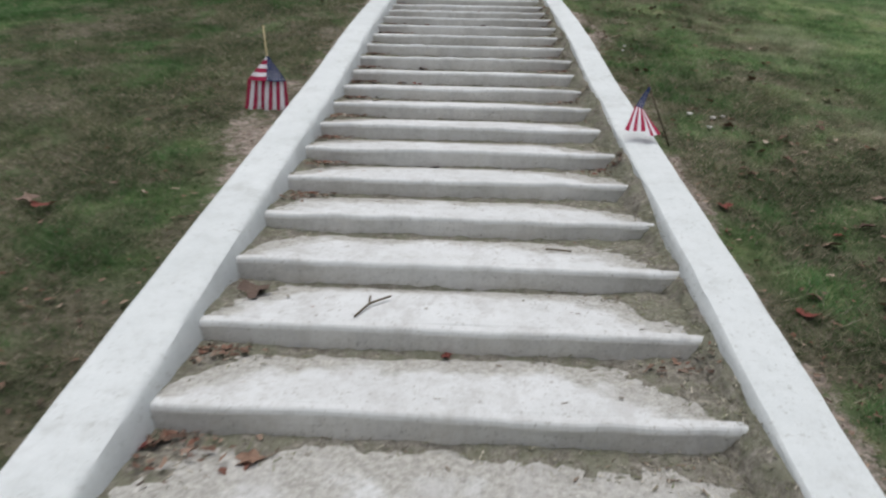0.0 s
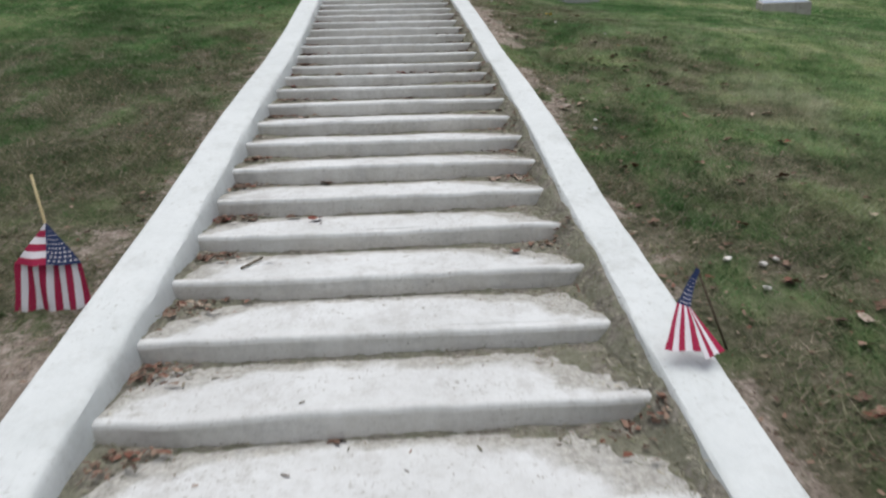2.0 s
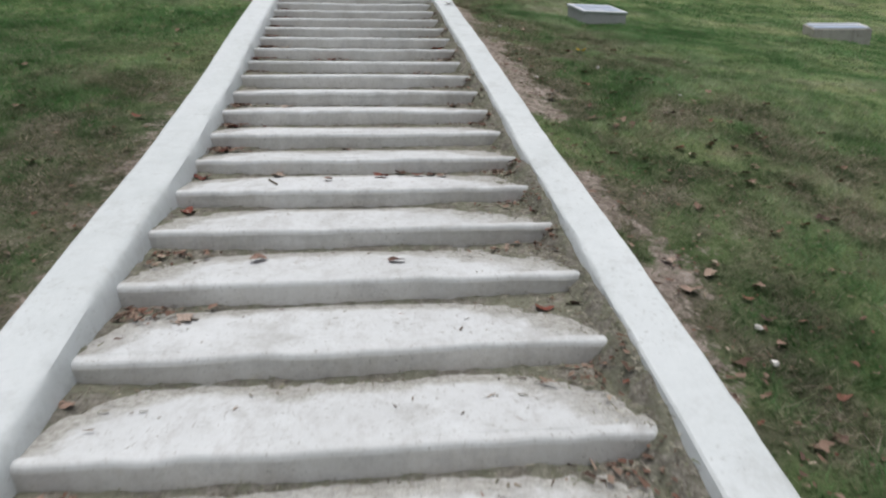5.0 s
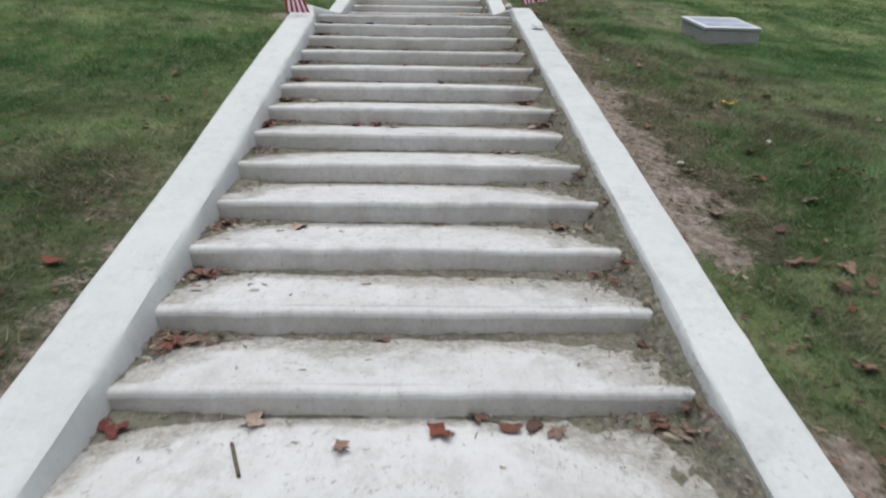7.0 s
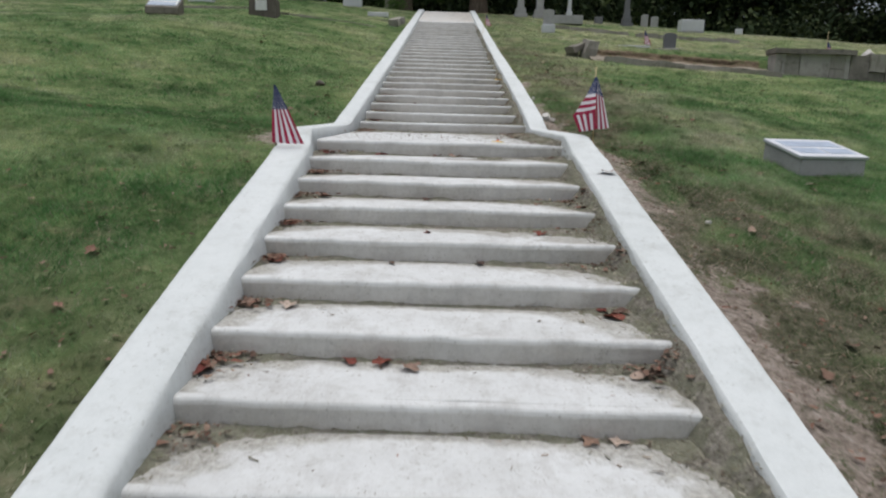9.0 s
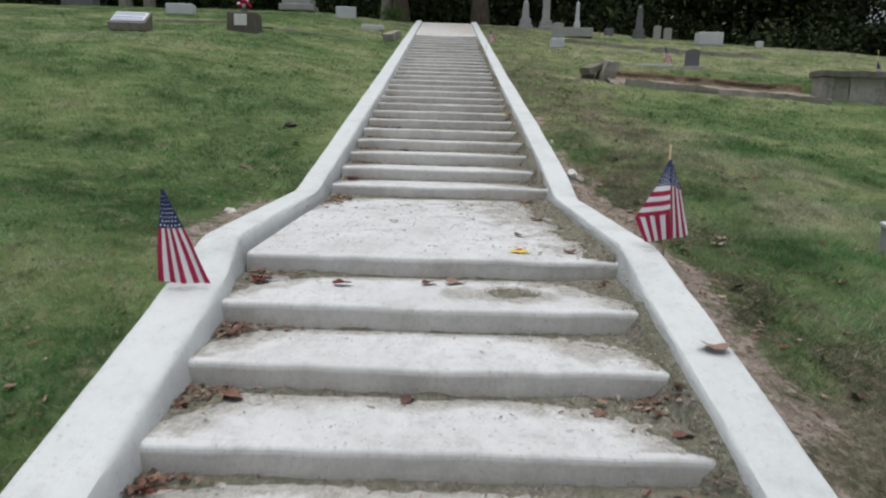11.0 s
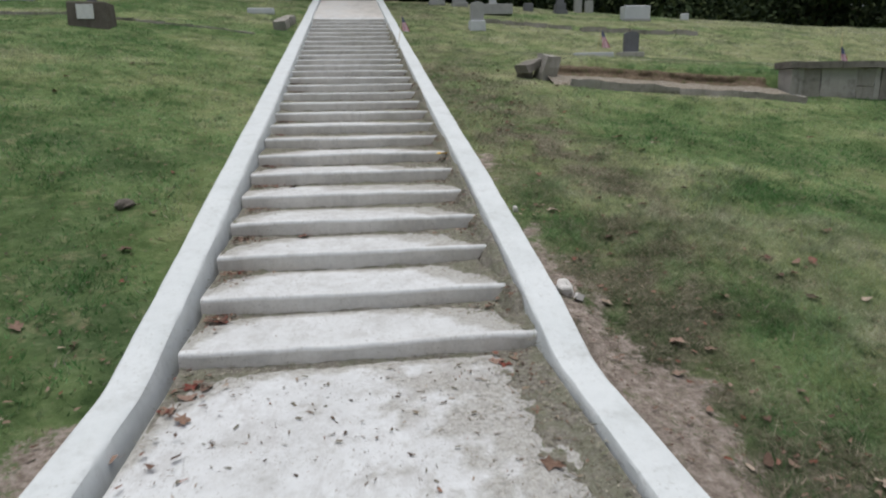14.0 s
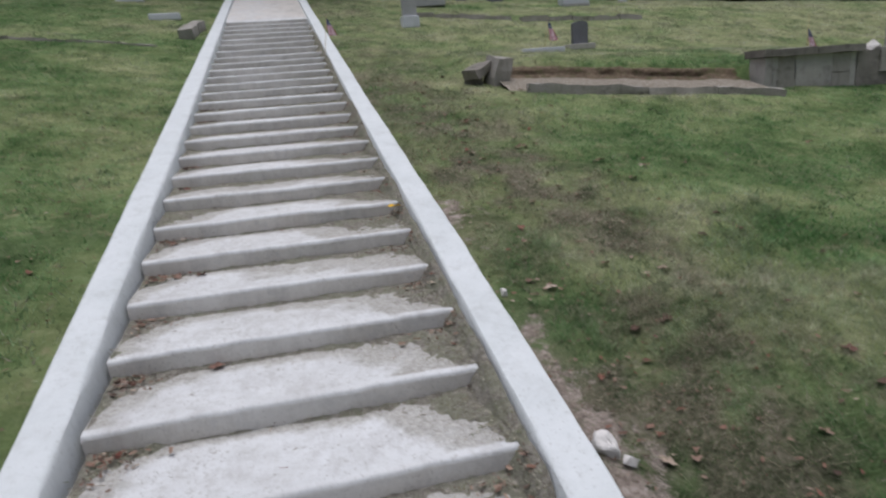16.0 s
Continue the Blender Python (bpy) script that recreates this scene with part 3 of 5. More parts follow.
def curb(xa, xb, seed, label, pts, drift=((0, 0), (0, 0)), inner=((0, 0), (0, 0)), joints=()):
    """A low cast curb with a flat top and steep faces that follows the flights."""
    ys = np.arange(-2.3, CREST_Y, 0.06)
    base = np.array([np.mean(profile_line(np.linspace(y - 0.1, y + 0.1, 7))) for y in ys])
    flat = sstep(11.9, 12.25, ys) * (1 - sstep(14.0, 14.4, ys))
    top = base + 0.058 + 0.018 * flat
    rows = []
    for y, z in zip(ys, top):
        c = float(shift(y)) + float(np.interp(y, *drift))
        sag = 0.008 * (float(vnoise(y, seed + 9, 1.1)) - 0.5)
        pull = float(np.interp(y, *inner))
        row = []
        for j, (u, dz) in enumerate(pts):
            w = pull * u + 0.008 * (float(vnoise(y, u * 2.0 + seed, 1.6)) - 0.5) + 0.007 * (float(vnoise(y, u * 9.0 + seed, 8.0)) - 0.5)
            row.append((c + xa + (xb - xa) * u + w, y, z + dz + sag + 0.4 * (w - pull * u)))
        rows.append(row)
    n = len(pts)
    verts = [v for r in rows for v in r]
    faces = [(a * n + b, a * n + b + 1, (a + 1) * n + b + 1, (a + 1) * n + b) for a in range(len(rows) - 1) for b in range(n - 1)]
    faces += [list(range(n))[::-1], [(len(rows) - 1) * n + b for b in range(n)]]
    ob = mesh_object("curb", verts, faces, M_CURB, stair, label, smooth=True)
    ob.data.set_sharp_from_angle(angle=radians(32))
    for jy in joints:
        a = int(np.searchsorted(ys, jy))
        strip = []
        for b in range(n // 2, n - 4):
            x, y, z = rows[a][b]
            wander = 0.012 * (float(vnoise(b * 0.9, jy, 1.0, 55)) - 0.5)
            rise = (rows[a + 1][b][2] - z) / (rows[a + 1][b][1] - y)
            for dy in (-0.0015, 0.0015):
                strip.append((x, y + wander + dy, z + rise * (wander + dy) + 0.0025))
        mesh_object("joint", strip, [(2 * q, 2 * q + 1, 2 * q + 3, 2 * q + 2) for q in range(len(strip) // 2 - 1)], M_WALL, ob, "dark hairline crack across the curb")
    return ob


curb(LEFT_OUT, LEFT_IN, 3, "whitewashed low concrete side curb", ((-0.04, -0.45), (-0.01, -0.06), (0.005, -0.02), (0.025, -0.006), (0.06, 0.0), (0.14, 0.002), (0.5, 0.004), (0.76, 0.001), (0.83, -0.003), (0.875, -0.011), (0.9, -0.024), (0.93, -0.06), (0.99, -0.17), (1.01, -0.45)),
     ((0, 5.5, 7, 9, 11.6, 12.3, 14), (0.015, 0.015, 0.005, 0.04, 0.045, 0.01, 0.0)), ((11.9, 12.3, 14.2, 15.5, 19), (0.0, -0.055, -0.055, -0.04, -0.01)), joints=(2.5,))
curb(RIGHT_IN, RIGHT_OUT, 8, "whitewashed low concrete side curb", ((-0.12, -0.45), (-0.09, -0.17), (-0.03, -0.06), (0.0, -0.024), (0.02, -0.01), (0.05, -0.003), (0.12, 0.0), (0.5, 0.003), (0.86, 0.001), (0.94, -0.002), (0.98, -0.012), (1.0, -0.035), (1.01, -0.08), (1.03, -0.45)),
     ((0, 2.5, 4, 11.9, 12.4, 13.9, 14.6, 17, 20), (0.0, 0.0, 0.0, 0.0, 0.025, 0.025, 0.02, 0.02, 0.0)), ((11.9, 12.4, 14.0, 14.7), (0.0, -0.03, -0.03, 0.0)), joints=(12.2,))

# soil that has washed onto the treads
soil_spots = []
for k, (y0, y1, z, rise) in enumerate(treads):
    if y0 < -1.5:
        continue
    g = y1 - y0
    c = float(shift((y0 + y1) / 2))
    xs = np.linspace(LEFT_IN - 0.01, RIGHT_IN + 0.01, 110 if y0 < 22 else 50)
    ys = np.linspace(0.0, g + 0.005, max(20, int(g / 0.016)))
    X, Y = np.meshgrid(xs, ys)
    h = np.clip(soil_height(k, y0, g, X, Y), -0.02, 0.03)
    sv = np.stack([X + c, Y + y0 + 0.012, z + rise * Y / g + h], -1).reshape(-1, 3)
    a, b = len(ys), len(xs)
    q = np.arange(a - 1)[:, None] * b + np.arange(b - 1)[None, :]
    keep = (np.maximum(np.maximum(h[:-1, :-1], h[1:, :-1]), np.maximum(h[:-1, 1:], h[1:, 1:])) > -0.006).reshape(-1)
    q = q.reshape(-1)[keep]
    sf = np.stack([q, q + 1, q + b + 1, q + b], -1)
    used, inv = np.unique(sf, return_inverse=True)
    soil_spots.append(sv[np.unique(sf[rng.random(len(sf)) < 0.5])])
    dirt = big_mesh("soil", sv[used], inv.reshape(sf.shape), M_SOIL)
    dirt.parent = step_parts[k]
    tagged(dirt, "brown soil and debris washed onto the tread", kind="stuff")
soil_spots = np.concatenate(soil_spots)

def gutter_z(x, y):
    """The soil's surface in the gutter, x from the stair's own middle line."""
    return profile_line(y) - 0.15 + 0.17 * sstep(-0.1, 0.95, (x - RIGHT_IN + 0.15) / 0.16) + 0.05 * (vnoise(np.asarray(y) * 0, y, 1.7, 37) - 0.55)


# soil lying in the gutter along both curbs, over the ends of the steps
gv, gf, base_i = [], [], 0
for xa, xb in ((RIGHT_IN - 0.15, RIGHT_IN + 0.01),):
    for ya, yb in ((-1.0, 12.1), (14.6, 27.5)):
        ys = np.arange(ya, yb, 0.025)
        us = np.linspace(0, 1, 18)
        U, Y = np.meshgrid(us, ys)
        n = vnoise(U * 0.3, Y, 5.0, 31) * 0.6 + vnoise(U, Y, 17.0, 33) * 0.4
        X = xa + (xb - xa) * U + shift(Y)
        Z = gutter_z(xa + (xb - xa) * U, Y) + 0.05 * (n - 0.5) - 0.14 * (1 - sstep(ya, ya + 0.25, Y) * (1 - sstep(yb - 0.3, yb, Y)))
        gv.append(np.stack([X, Y, Z], -1).reshape(-1, 3))
        a, b = len(ys), len(us)
        q = (np.arange(a - 1)[:, None] * b + np.arange(b - 1)[None, :]).reshape(-1) + base_i
        gf.append(np.stack([q, q + 1, q + b + 1, q + b], -1))
        base_i += a * b
tagged(big_mesh("gutter_soil", np.concatenate(gv), np.concatenate(gf), M_SOIL), "crumbly brown soil piled along the curbs", "soil", kind="stuff")


# ---- small flags on sticks ----
def star_points(r):
    return [(math.sin(i * math.pi / 5) * (r if i % 2 == 0 else r * 0.42), math.cos(i * math.pi / 5) * (r if i % 2 == 0 else r * 0.42)) for i in range(10)]


def small_flag(x, y, apex, label, panels, base, over=0.0, yaw=0.0, scale=1.0, stick_mat=None):
    """A limp flag on a stick. Each panel is (look, stripes, corners): corners give sideways offset, drop and
    forward hang from the stick's tip, upper left, upper right, lower left, lower right."""
    f = thing("small_flag", pose(x, y, apex, 0, 0, yaw), label, "flag", "small flags on sticks")
    foot = Vector(base) - Vector((x, y, apex))
    foot = Matrix.Rotation(-math.radians(yaw), 3, "Z") @ foot
    axis = foot.normalized()
    tip = -axis * over
    bm = bmesh.new()
    bmesh.ops.create_cone(bm, cap_ends=True, segments=8, radius1=0.0045, radius2=0.005, depth=(foot - tip).length)
    turn = Vector((0, 0, 1)).rotation_difference(axis).to_matrix().to_4x4()
    bmesh.ops.transform(bm, matrix=Matrix.Translation((foot + tip) / 2) @ turn, verts=bm.verts[:])
    part("stick", bm, stick_mat or M_STICK, f, "thin wooden stick", True)

    def spot(corners, u, v, off=0.0):
        a, b, c, d = (Vector(p) for p in corners)
        p = (a * (1 - u) + b * u) * (1 - v) + (c * (1 - u) + d * u) * v
        p *= scale
        ripple = 0.005 * math.sin(70 * p.x + 14 * p.y) * min(1.0, -p.y * 6) + 0.004 * math.sin(19 * p.y + 30 * p.x)
        sag = 0.012 * scale * math.sin(math.pi * u) * v
        return (p.x, -0.006 - p.z - ripple - off, p.y - 0.4 * sag)

    for look_kind, n, corners in panels:
        if look_kind == "stars":
            b0, m, sverts, sfaces = 0, 12, [], []
            bverts = [spot(corners, i / m, j / m) for j in range(m + 1) for i in range(m + 1)]
            bfaces = [(b0 + j * (m + 1) + i, b0 + j * (m + 1) + i + 1, b0 + (j + 1) * (m + 1) + i + 1, b0 + (j + 1) * (m + 1) + i) for j in range(m) for i in range(m)]
            for row in range(9):
                for col in range(n if row % 2 == 0 else n - 1):
                    cu, cv = (0.6 + col + (0 if row % 2 == 0 else 0.5)) / (n + 0.2), (0.7 + row) / 9.6
                    wide = (Vector(corners[0]).lerp(Vector(corners[2]), cv) - Vector(corners[1]).lerp(Vector(corners[3]), cv)).length
                    tall = (Vector(corners[0]) - Vector(corners[2])).length
                    if wide < 0.02:
                        continue
                    r = min(0.0065, 0.36 * wide / n)
                    s0 = len(sverts)
                    sverts += [spot(corners, min(1.0, max(0.0, cu + sx / wide)), min(1.0, max(0.0, cv + sy / tall)), 0.0025) for sx, sy in star_points(r)]
                    sfaces.append(list(range(s0, s0 + 10)))
            corner = mesh_object("canton", bverts, bfaces, M_FBLUE, f, "dark blue cloth corner", True)
            mesh_object("star_field", sverts, sfaces, M_FWHITE, corner, "rows of small white stars")
            continue
        for k in range(n):
            verts = []
            for j in range(13):
                for i in range(4):
                    a, b = (k + i / 3) / n, j / 12
                    verts.append(spot(corners, *((a, b) if look_kind != "across" else (b, a))))
            fs = [(j * 4 + i, j * 4 + i + 1, (j + 1) * 4 + i + 1, (j + 1) * 4 + i) for j in range(12) for i in range(3)]
            red = (k + (0 if look_kind == "down" else 1)) % 2 == 0
            mesh_object("stripe", verts, fs, M_FRED if red else M_FWHITE, f, "red cloth stripe" if red else "white cloth stripe", True)
    return f


SIDE_FOLD = (("across", 6, ((0, 0, 0), (0.004, 0, 0), (-0.12, -0.145, 0.03), (0.005, -0.148, 0.05))),
             ("stars", 6, ((0.004, 0, 0), (0.012, 0, 0), (0.005, -0.148, 0.05), (0.13, -0.15, 0.02))),
             ("down", 11, ((-0.12, -0.145, 0.03), (0.13, -0.15, 0.02), (-0.145, -0.33, 0.05), (0.14, -0.325, 0.03))))
DRAPED = (("stars", 4, ((-0.006, 0.003, 0), (0.007, -0.005, 0), (-0.075, -0.1, 0.03), (-0.036, -0.112, 0.04))),
          ("down", 5, ((-0.075, -0.1, 0.03), (-0.043, -0.112, 0.04), (-0.138, -0.225, 0.11), (-0.03, -0.228, 0.12))),
          ("down_white", 4, ((-0.043, -0.112, 0.04), (-0.03, -0.118, 0.03), (-0.02, -0.25, 0.13), (0.06, -0.242, 0.1))))
PLAIN_HANG = (("stars", 6, ((0, 0, 0), (0.012, 0, 0), (-0.006, -0.15, 0.03), (0.09, -0.148, 0.02))),
              ("down", 9, ((-0.006, -0.15, 0.03), (0.09, -0.148, 0.02), (-0.004, -0.355, 0.05), (0.195, -0.36, 0.04))))
TWO_FOLDS = (("stars", 4, ((-0.004, 0, 0), (0.004, 0, 0.005), (-0.06, -0.125, 0.02), (0.0, -0.115, 0.045))),
             ("across", 6, ((-0.06, -0.125, 0.02), (0.0, -0.115, 0.045), (-0.15, -0.275, 0.03), (0.0, -0.245, 0.06))),
             ("down", 7, ((-0.15, -0.275, 0.03), (0.0, -0.245, 0.06), (-0.1, -0.385, 0.04), (0.012, -0.362, 0.06))),
             ("stars", 4, ((0.004, 0, 0.005), (0.014, -0.005, -0.01), (0.0, -0.115, 0.045), (0.066, -0.14, -0.01))),
             ("down", 6, ((0.0, -0.115, 0.045), (0.066, -0.14, -0.01), (0.012, -0.362, 0.06), (0.125, -0.352, -0.01))))
small_flag(-1.303, 4.2, 1.54, "small striped flag hanging limp on a tall stick in the grass", SIDE_FOLD, (-1.27, 4.22, 1.07), over=0.185, yaw=-4)
small_flag(0.975, 3.68, 1.422, "small striped flag drooping onto the whitewashed curb", DRAPED, (1.2, 3.8, 1.0), over=0.02, stick_mat=M_TWIG)
small_flag(-1.212, 11.76, 3.765, "small striped flag hanging limp beside the landing", PLAIN_HANG, (-1.215, 11.8, 3.2), stick_mat=M_TWIG)
small_flag(0.94, 12.31, 3.915, "small striped flag on a stick beside the landing curb", TWO_FOLDS, (0.96, 12.33, 3.35), over=0.07)
small_flag(0.72, 23.72, 6.22, "faded small flag at the upper curb", PLAIN_HANG, (0.62, 23.75, 5.5), over=0.03, yaw=10, scale=0.75)
small_flag(4.74, 24.28, 6.05, "faded small flag beside a dark headstone", PLAIN_HANG, (4.66, 24.3, 5.5), over=0.03, yaw=12, scale=1.0)
small_flag(7.65, 21.3, 5.48, "faded small flag behind the block wall", PLAIN_HANG, (7.66, 21.3, 4.9), over=0.2, scale=0.85)


# ---- gravestones ----
def slant_marker(x, y, yaw, w, d, hb, hf, label, plates=2, z=None, base_mat=M_PANEL):
    """A low marker: a concrete base with a sloping top that carries metal plates."""
    z = float(land(x, y)) - 0.03 if z is None else z
    t = thing("grave_marker", pose(x, y, z, 0, 0, yaw), label, "gravestone", "grave markers")
    bm = block(w, d, 1.0, 0.0)
    for v in bm.verts:
        if v.co.z > 0.5:
            v.co.z = hb if v.co.y > 0 else hf
    bmesh.ops.bevel(bm, geom=bm.edges[:], offset=0.012, segments=2, affect="EDGES", profile=0.5)
    part("base", bm, base_mat, t, "grey concrete base")
    tilt = math.atan2(hb - hf, d)
    for i in range(plates):
        pw = (w - 0.04) / plates - 0.02
        for sx, sy, sz, cx, cy, name, mat in ((pw, d * 0.9, 0.012, 0, 0, "plate", M_PLATE), (pw * 0.98, d * 0.1, 0.012, 0, d * 0.4, "rim", M_PLAQUE), (pw * 0.98, d * 0.09, 0.012, 0, -d * 0.02, "rim", M_PLAQUE), (0.035, d * 0.86, 0.012, pw * 0.46, 0, "rim", M_PLAQUE), (pw * 0.84, d * 0.3, 0.004, 0, -d * 0.2, "inscription_field", M_PLATE)):
            bm = block(sx, sy, sz, 0.003)
            ob = part(name, bm, mat, t)
            lift = 0.0 if name == "plate" else 0.012
            ob.matrix_local = Matrix.Translation(((i - (plates - 1) / 2) * (pw + 0.02), 0, (hb + hf) / 2)) @ Euler((tilt, 0, 0)).to_matrix().to_4x4() @ Matrix.Translation((cx, cy, lift))
    return t




def framed_marker(x, y, yaw, w, d, hb, hf, label, z):
    """A low marker: a pale stone base, a tilted white frame on it and three sunk plates."""
    t = thing("grave_marker", pose(x, y, z, 0, 0, yaw), label, "gravestone", "grave markers")
    bm = block(w, d, 1.0, 0.0)
    for v in bm.verts:
        if v.co.z > 0.5:
            v.co.z = hb if v.co.y > 0 else hf
    bmesh.ops.bevel(bm, geom=bm.edges[:], offset=0.015, segments=2, affect="EDGES", profile=0.5)
    part("base", bm, M_GRANITE, t, "stained grey stone base")
    tilt = Matrix.Translation((0, 0, (hb + hf) / 2 - 0.008)) @ Euler((math.atan2(hb - hf, d), 0, 0)).to_matrix().to_4x4()
    frame_part = part("plate_frame", block(w + 0.03, d + 0.03, 0.03, 0.008), M_MARBLE, t, "pale bluish frame with worn edges")
    frame_part.matrix_local = tilt
    for sx, sy, cx, cy in ((w * 0.86, d * 0.33, 0, d * 0.2), (w * 0.4, d * 0.3, -w * 0.23, -d * 0.22), (w * 0.4, d * 0.3, w * 0.23, -d * 0.22)):
        pl = part("plate", block(sx, sy, 0.006, 0.002), M_PLATE, frame_part, "blue grey polished plate")
        pl.location = (cx, cy, 0.028)


framed_marker(3.13, 13.3, 13, 0.66, 0.46, 0.33, 0.2, "low slanted pale grave marker with three framed plates", 3.165)
slant_marker(7.3, 14.05, -12, 0.86, 0.42, 0.38, 0.28, "low slanted grey grave marker in the grass", 1, 2.97)
slant_marker(-3.95, 12.2, 4, 0.9, 0.5, 0.26, 0.2, "low weathered dark ledger marker in the grass", 1)
slant_marker(9.6, 21.0, -3, 1.15, 0.5, 1.04, 0.6, "pale slanted grave marker on a tall base behind the block wall", 1, 4.6)
slant_marker(-6.58, 22.6, 4, 0.72, 0.42, 0.42, 0.15, "pale slanted grave marker with polished top", 1, base_mat=M_WALL)


def tablet(x, y, w, d, h, mat, label, yaw=0.0, base=None, rounded=False, plaque=None, taper=1.0, z=None, base_mat=M_GRANITE):
    z = float(land(x, y)) - 0.04 if z is None else z
    t = thing("headstone", pose(x, y, z, 0, 0, yaw), label, "gravestone", "headstones")
    zb = 0.0
    if base:
        part("base", block(base[0], base[1], base[2], 0.015, rough=0.006, seed=int(x * 7)), base_mat, t)
        zb = base[2]
    if rounded:
        bm = bmesh.new()
        pts = [(-w / 2, 0), (w / 2, 0)] + [(w / 2 * math.cos(a), h - w * 0.18 + w * 0.18 * math.sin(a)) for a in np.linspace(0, math.pi, 9)]
        fr = [bm.verts.new((px, -d / 2, zb + pz)) for px, pz in pts]
        face = bm.faces.new(fr)
        ext = bmesh.ops.extrude_face_region(bm, geom=[face])
        bmesh.ops.translate(bm, verts=[v for v in ext["geom"] if isinstance(v, bmesh.types.BMVert)], vec=(0, d, 0))
    else:
        bm = block(w, d, h, 0.02, (0, 0, zb), taper, 0.004, int(x * 3))
    slab = part("slab", bm, mat, t)
    if plaque:
        bm = block(plaque[0], 0.015, plaque[1], 0.003)
        ob = part("plaque", bm, M_PLAQUE, slab, "white plaque")
        ob.location = (plaque[2], -d / 2 - 0.005, zb + plaque[3])
    return t


blk = tablet(-4.72, 24.02, 0.68, 0.45, 0.54, M_BROWNST, "dark brown block monument with a white plaque", plaque=(0.28, 0.24, -0.02, 0.25), z=5.92, taper=0.95)
tablet(5.45, 24.46, 0.3, 0.1, 0.42, M_DARKST, "dark slate headstone in the grass", base=(0.42, 0.25, 0.06), rounded=True)
tablet(2.70, 26.89, 0.3, 0.16, 0.42, M_GRANITE, "narrow grey headstone on a white base", base_mat=M_MARBLE, base=(0.36, 0.3, 0.24), rounded=True)
tablet(8.02, 30.22, 0.78, 0.38, 0.37, M_MARBLE, "pale block headstone in the grass", base=(0.8, 0.45, 0.07))
tablet(5.22, 31.78, 0.28, 0.2, 0.27, M_DARKST, "small dark headstone near the crest")
tablet(7.33, 33.30, 0.24, 0.14, 0.5, M_GRANITE, "small grey headstone near the crest", rounded=True)
tablet(7.67, 33.17, 0.26, 0.14, 0.43, M_GRANITE, "small grey headstone near the crest", rounded=True)
tablet(-7.89, 28.32, 0.76, 0.32, 0.3, M_MARBLE, "low pale headstone in the grass")
tablet(-3.78, 32.27, 0.69, 0.23, 0.39, M_MARBLE, "pale upright headstone near the crest")
tablet(-2.43, 28.63, 0.64, 0.25, 0.15, M_MARBLE, "low pale flat grave marker")
tablet(-13.64, 33.43, 1.14, 0.51, 0.32, M_DARKST, "low dark grave marker in grass")
tablet(10.21, 31.48, 0.23, 0.16, 0.23, M_MARBLE, "tiny pale grave marker")


def flat_slab(x, y, w, d, h, yaw, mat, label):
    t = thing("ledger_stone", pose(x, y, float(land(x, y)) - 0.02, 0, 0, yaw), label, "gravestone", "flat grave stones")
    part("slab", block(w, d, h, 0.01, rough=0.004), mat, t)


flat_slab(4.22, 23.3, 0.71, 0.26, 0.09, -6, M_MARBLE, "pale flat grave slab in the grass")
flat_slab(5.30, 24.15, 0.5, 0.3, 0.1, -4, M_PANEL, "small flat stone before a headstone")
flat_slab(3.83, 30.58, 1.09, 0.65, 0.28, -3, M_GRANITE, "grey raised ledger stone")


def obelisk(x, y, w, h, label, mat=M_GRANITE, cap=True):
    t = thing("obelisk", pose(x, y, float(land(x, y)) - 0.05), label, "gravestone", "obelisks")
    part("plinth", block(w * 1.9, w * 1.9, 0.14, 0.015), mat, t)
    part("pedestal", block(w * 1.45, w * 1.45, 0.2, 0.015, (0, 0, 0.14)), mat, t)
    part("shaft", block(w, w, h, 0.015, (0, 0, 0.34), 0.68), mat, t)
    if cap:
        part("tip", block(w * 0.68, w * 0.68, w * 0.6, 0.0, (0, 0, 0.34 + h), 0.06), mat, t)


obelisk(2.47, 32.68, 0.26, 0.57, "weathered grey obelisk monument")
obelisk(3.15, 32.39, 0.26, 1.68, "tall weathered grey obelisk monument")
obelisk(6.21, 31.71, 0.21, 0.68, "dark grey obelisk monument", M_DARKST)
obelisk(4.39, 33.20, 0.15, 0.66, "slender pale obelisk monument", M_MARBLE)
mon = thing("monument", pose(-5.7, 33.5, float(land(-5.7, 33.5)) - 0.05), "large grey granite monument on a stepped base", "gravestone")
part("base", block(1.27, 0.87, 0.23, 0.03), M_GRANITE, mon)
part("pedestal", block(1.06, 0.72, 0.25, 0.03, (0, 0, 0.23)), M_GRANITE, mon)
part("shaft", block(0.86, 0.58, 1.5, 0.03, (0, 0, 0.48), 0.92), M_GRANITE, mon)
fl = thing("flower_bouquet", pose(-4.95, 24.75, float(land(-4.95, 24.75)) + 0.0), "small red and white artificial flower bouquet behind a block monument", "flowers")
part("pot", block(0.16, 0.16, 0.42, 0.02, taper=0.8), M_DARKST, fl)
for i in range(12):
    an = i * 2.4
    bm = bmesh.new()
    bmesh.ops.create_icosphere(bm, subdivisions=1, radius=0.05)
    for v in bm.verts:
        v.co *= 1 + 0.4 * noise.noise(v.co * 30)
    ob = part("blossom", bm, M_FRED if i % 3 else M_FWHITE, fl)
    ob.location = (0.08 * math.sqrt(i / 3) * math.cos(an), 0.06 * math.sqrt(i / 3) * math.sin(an), 0.48 + 0.04 * (i % 4))


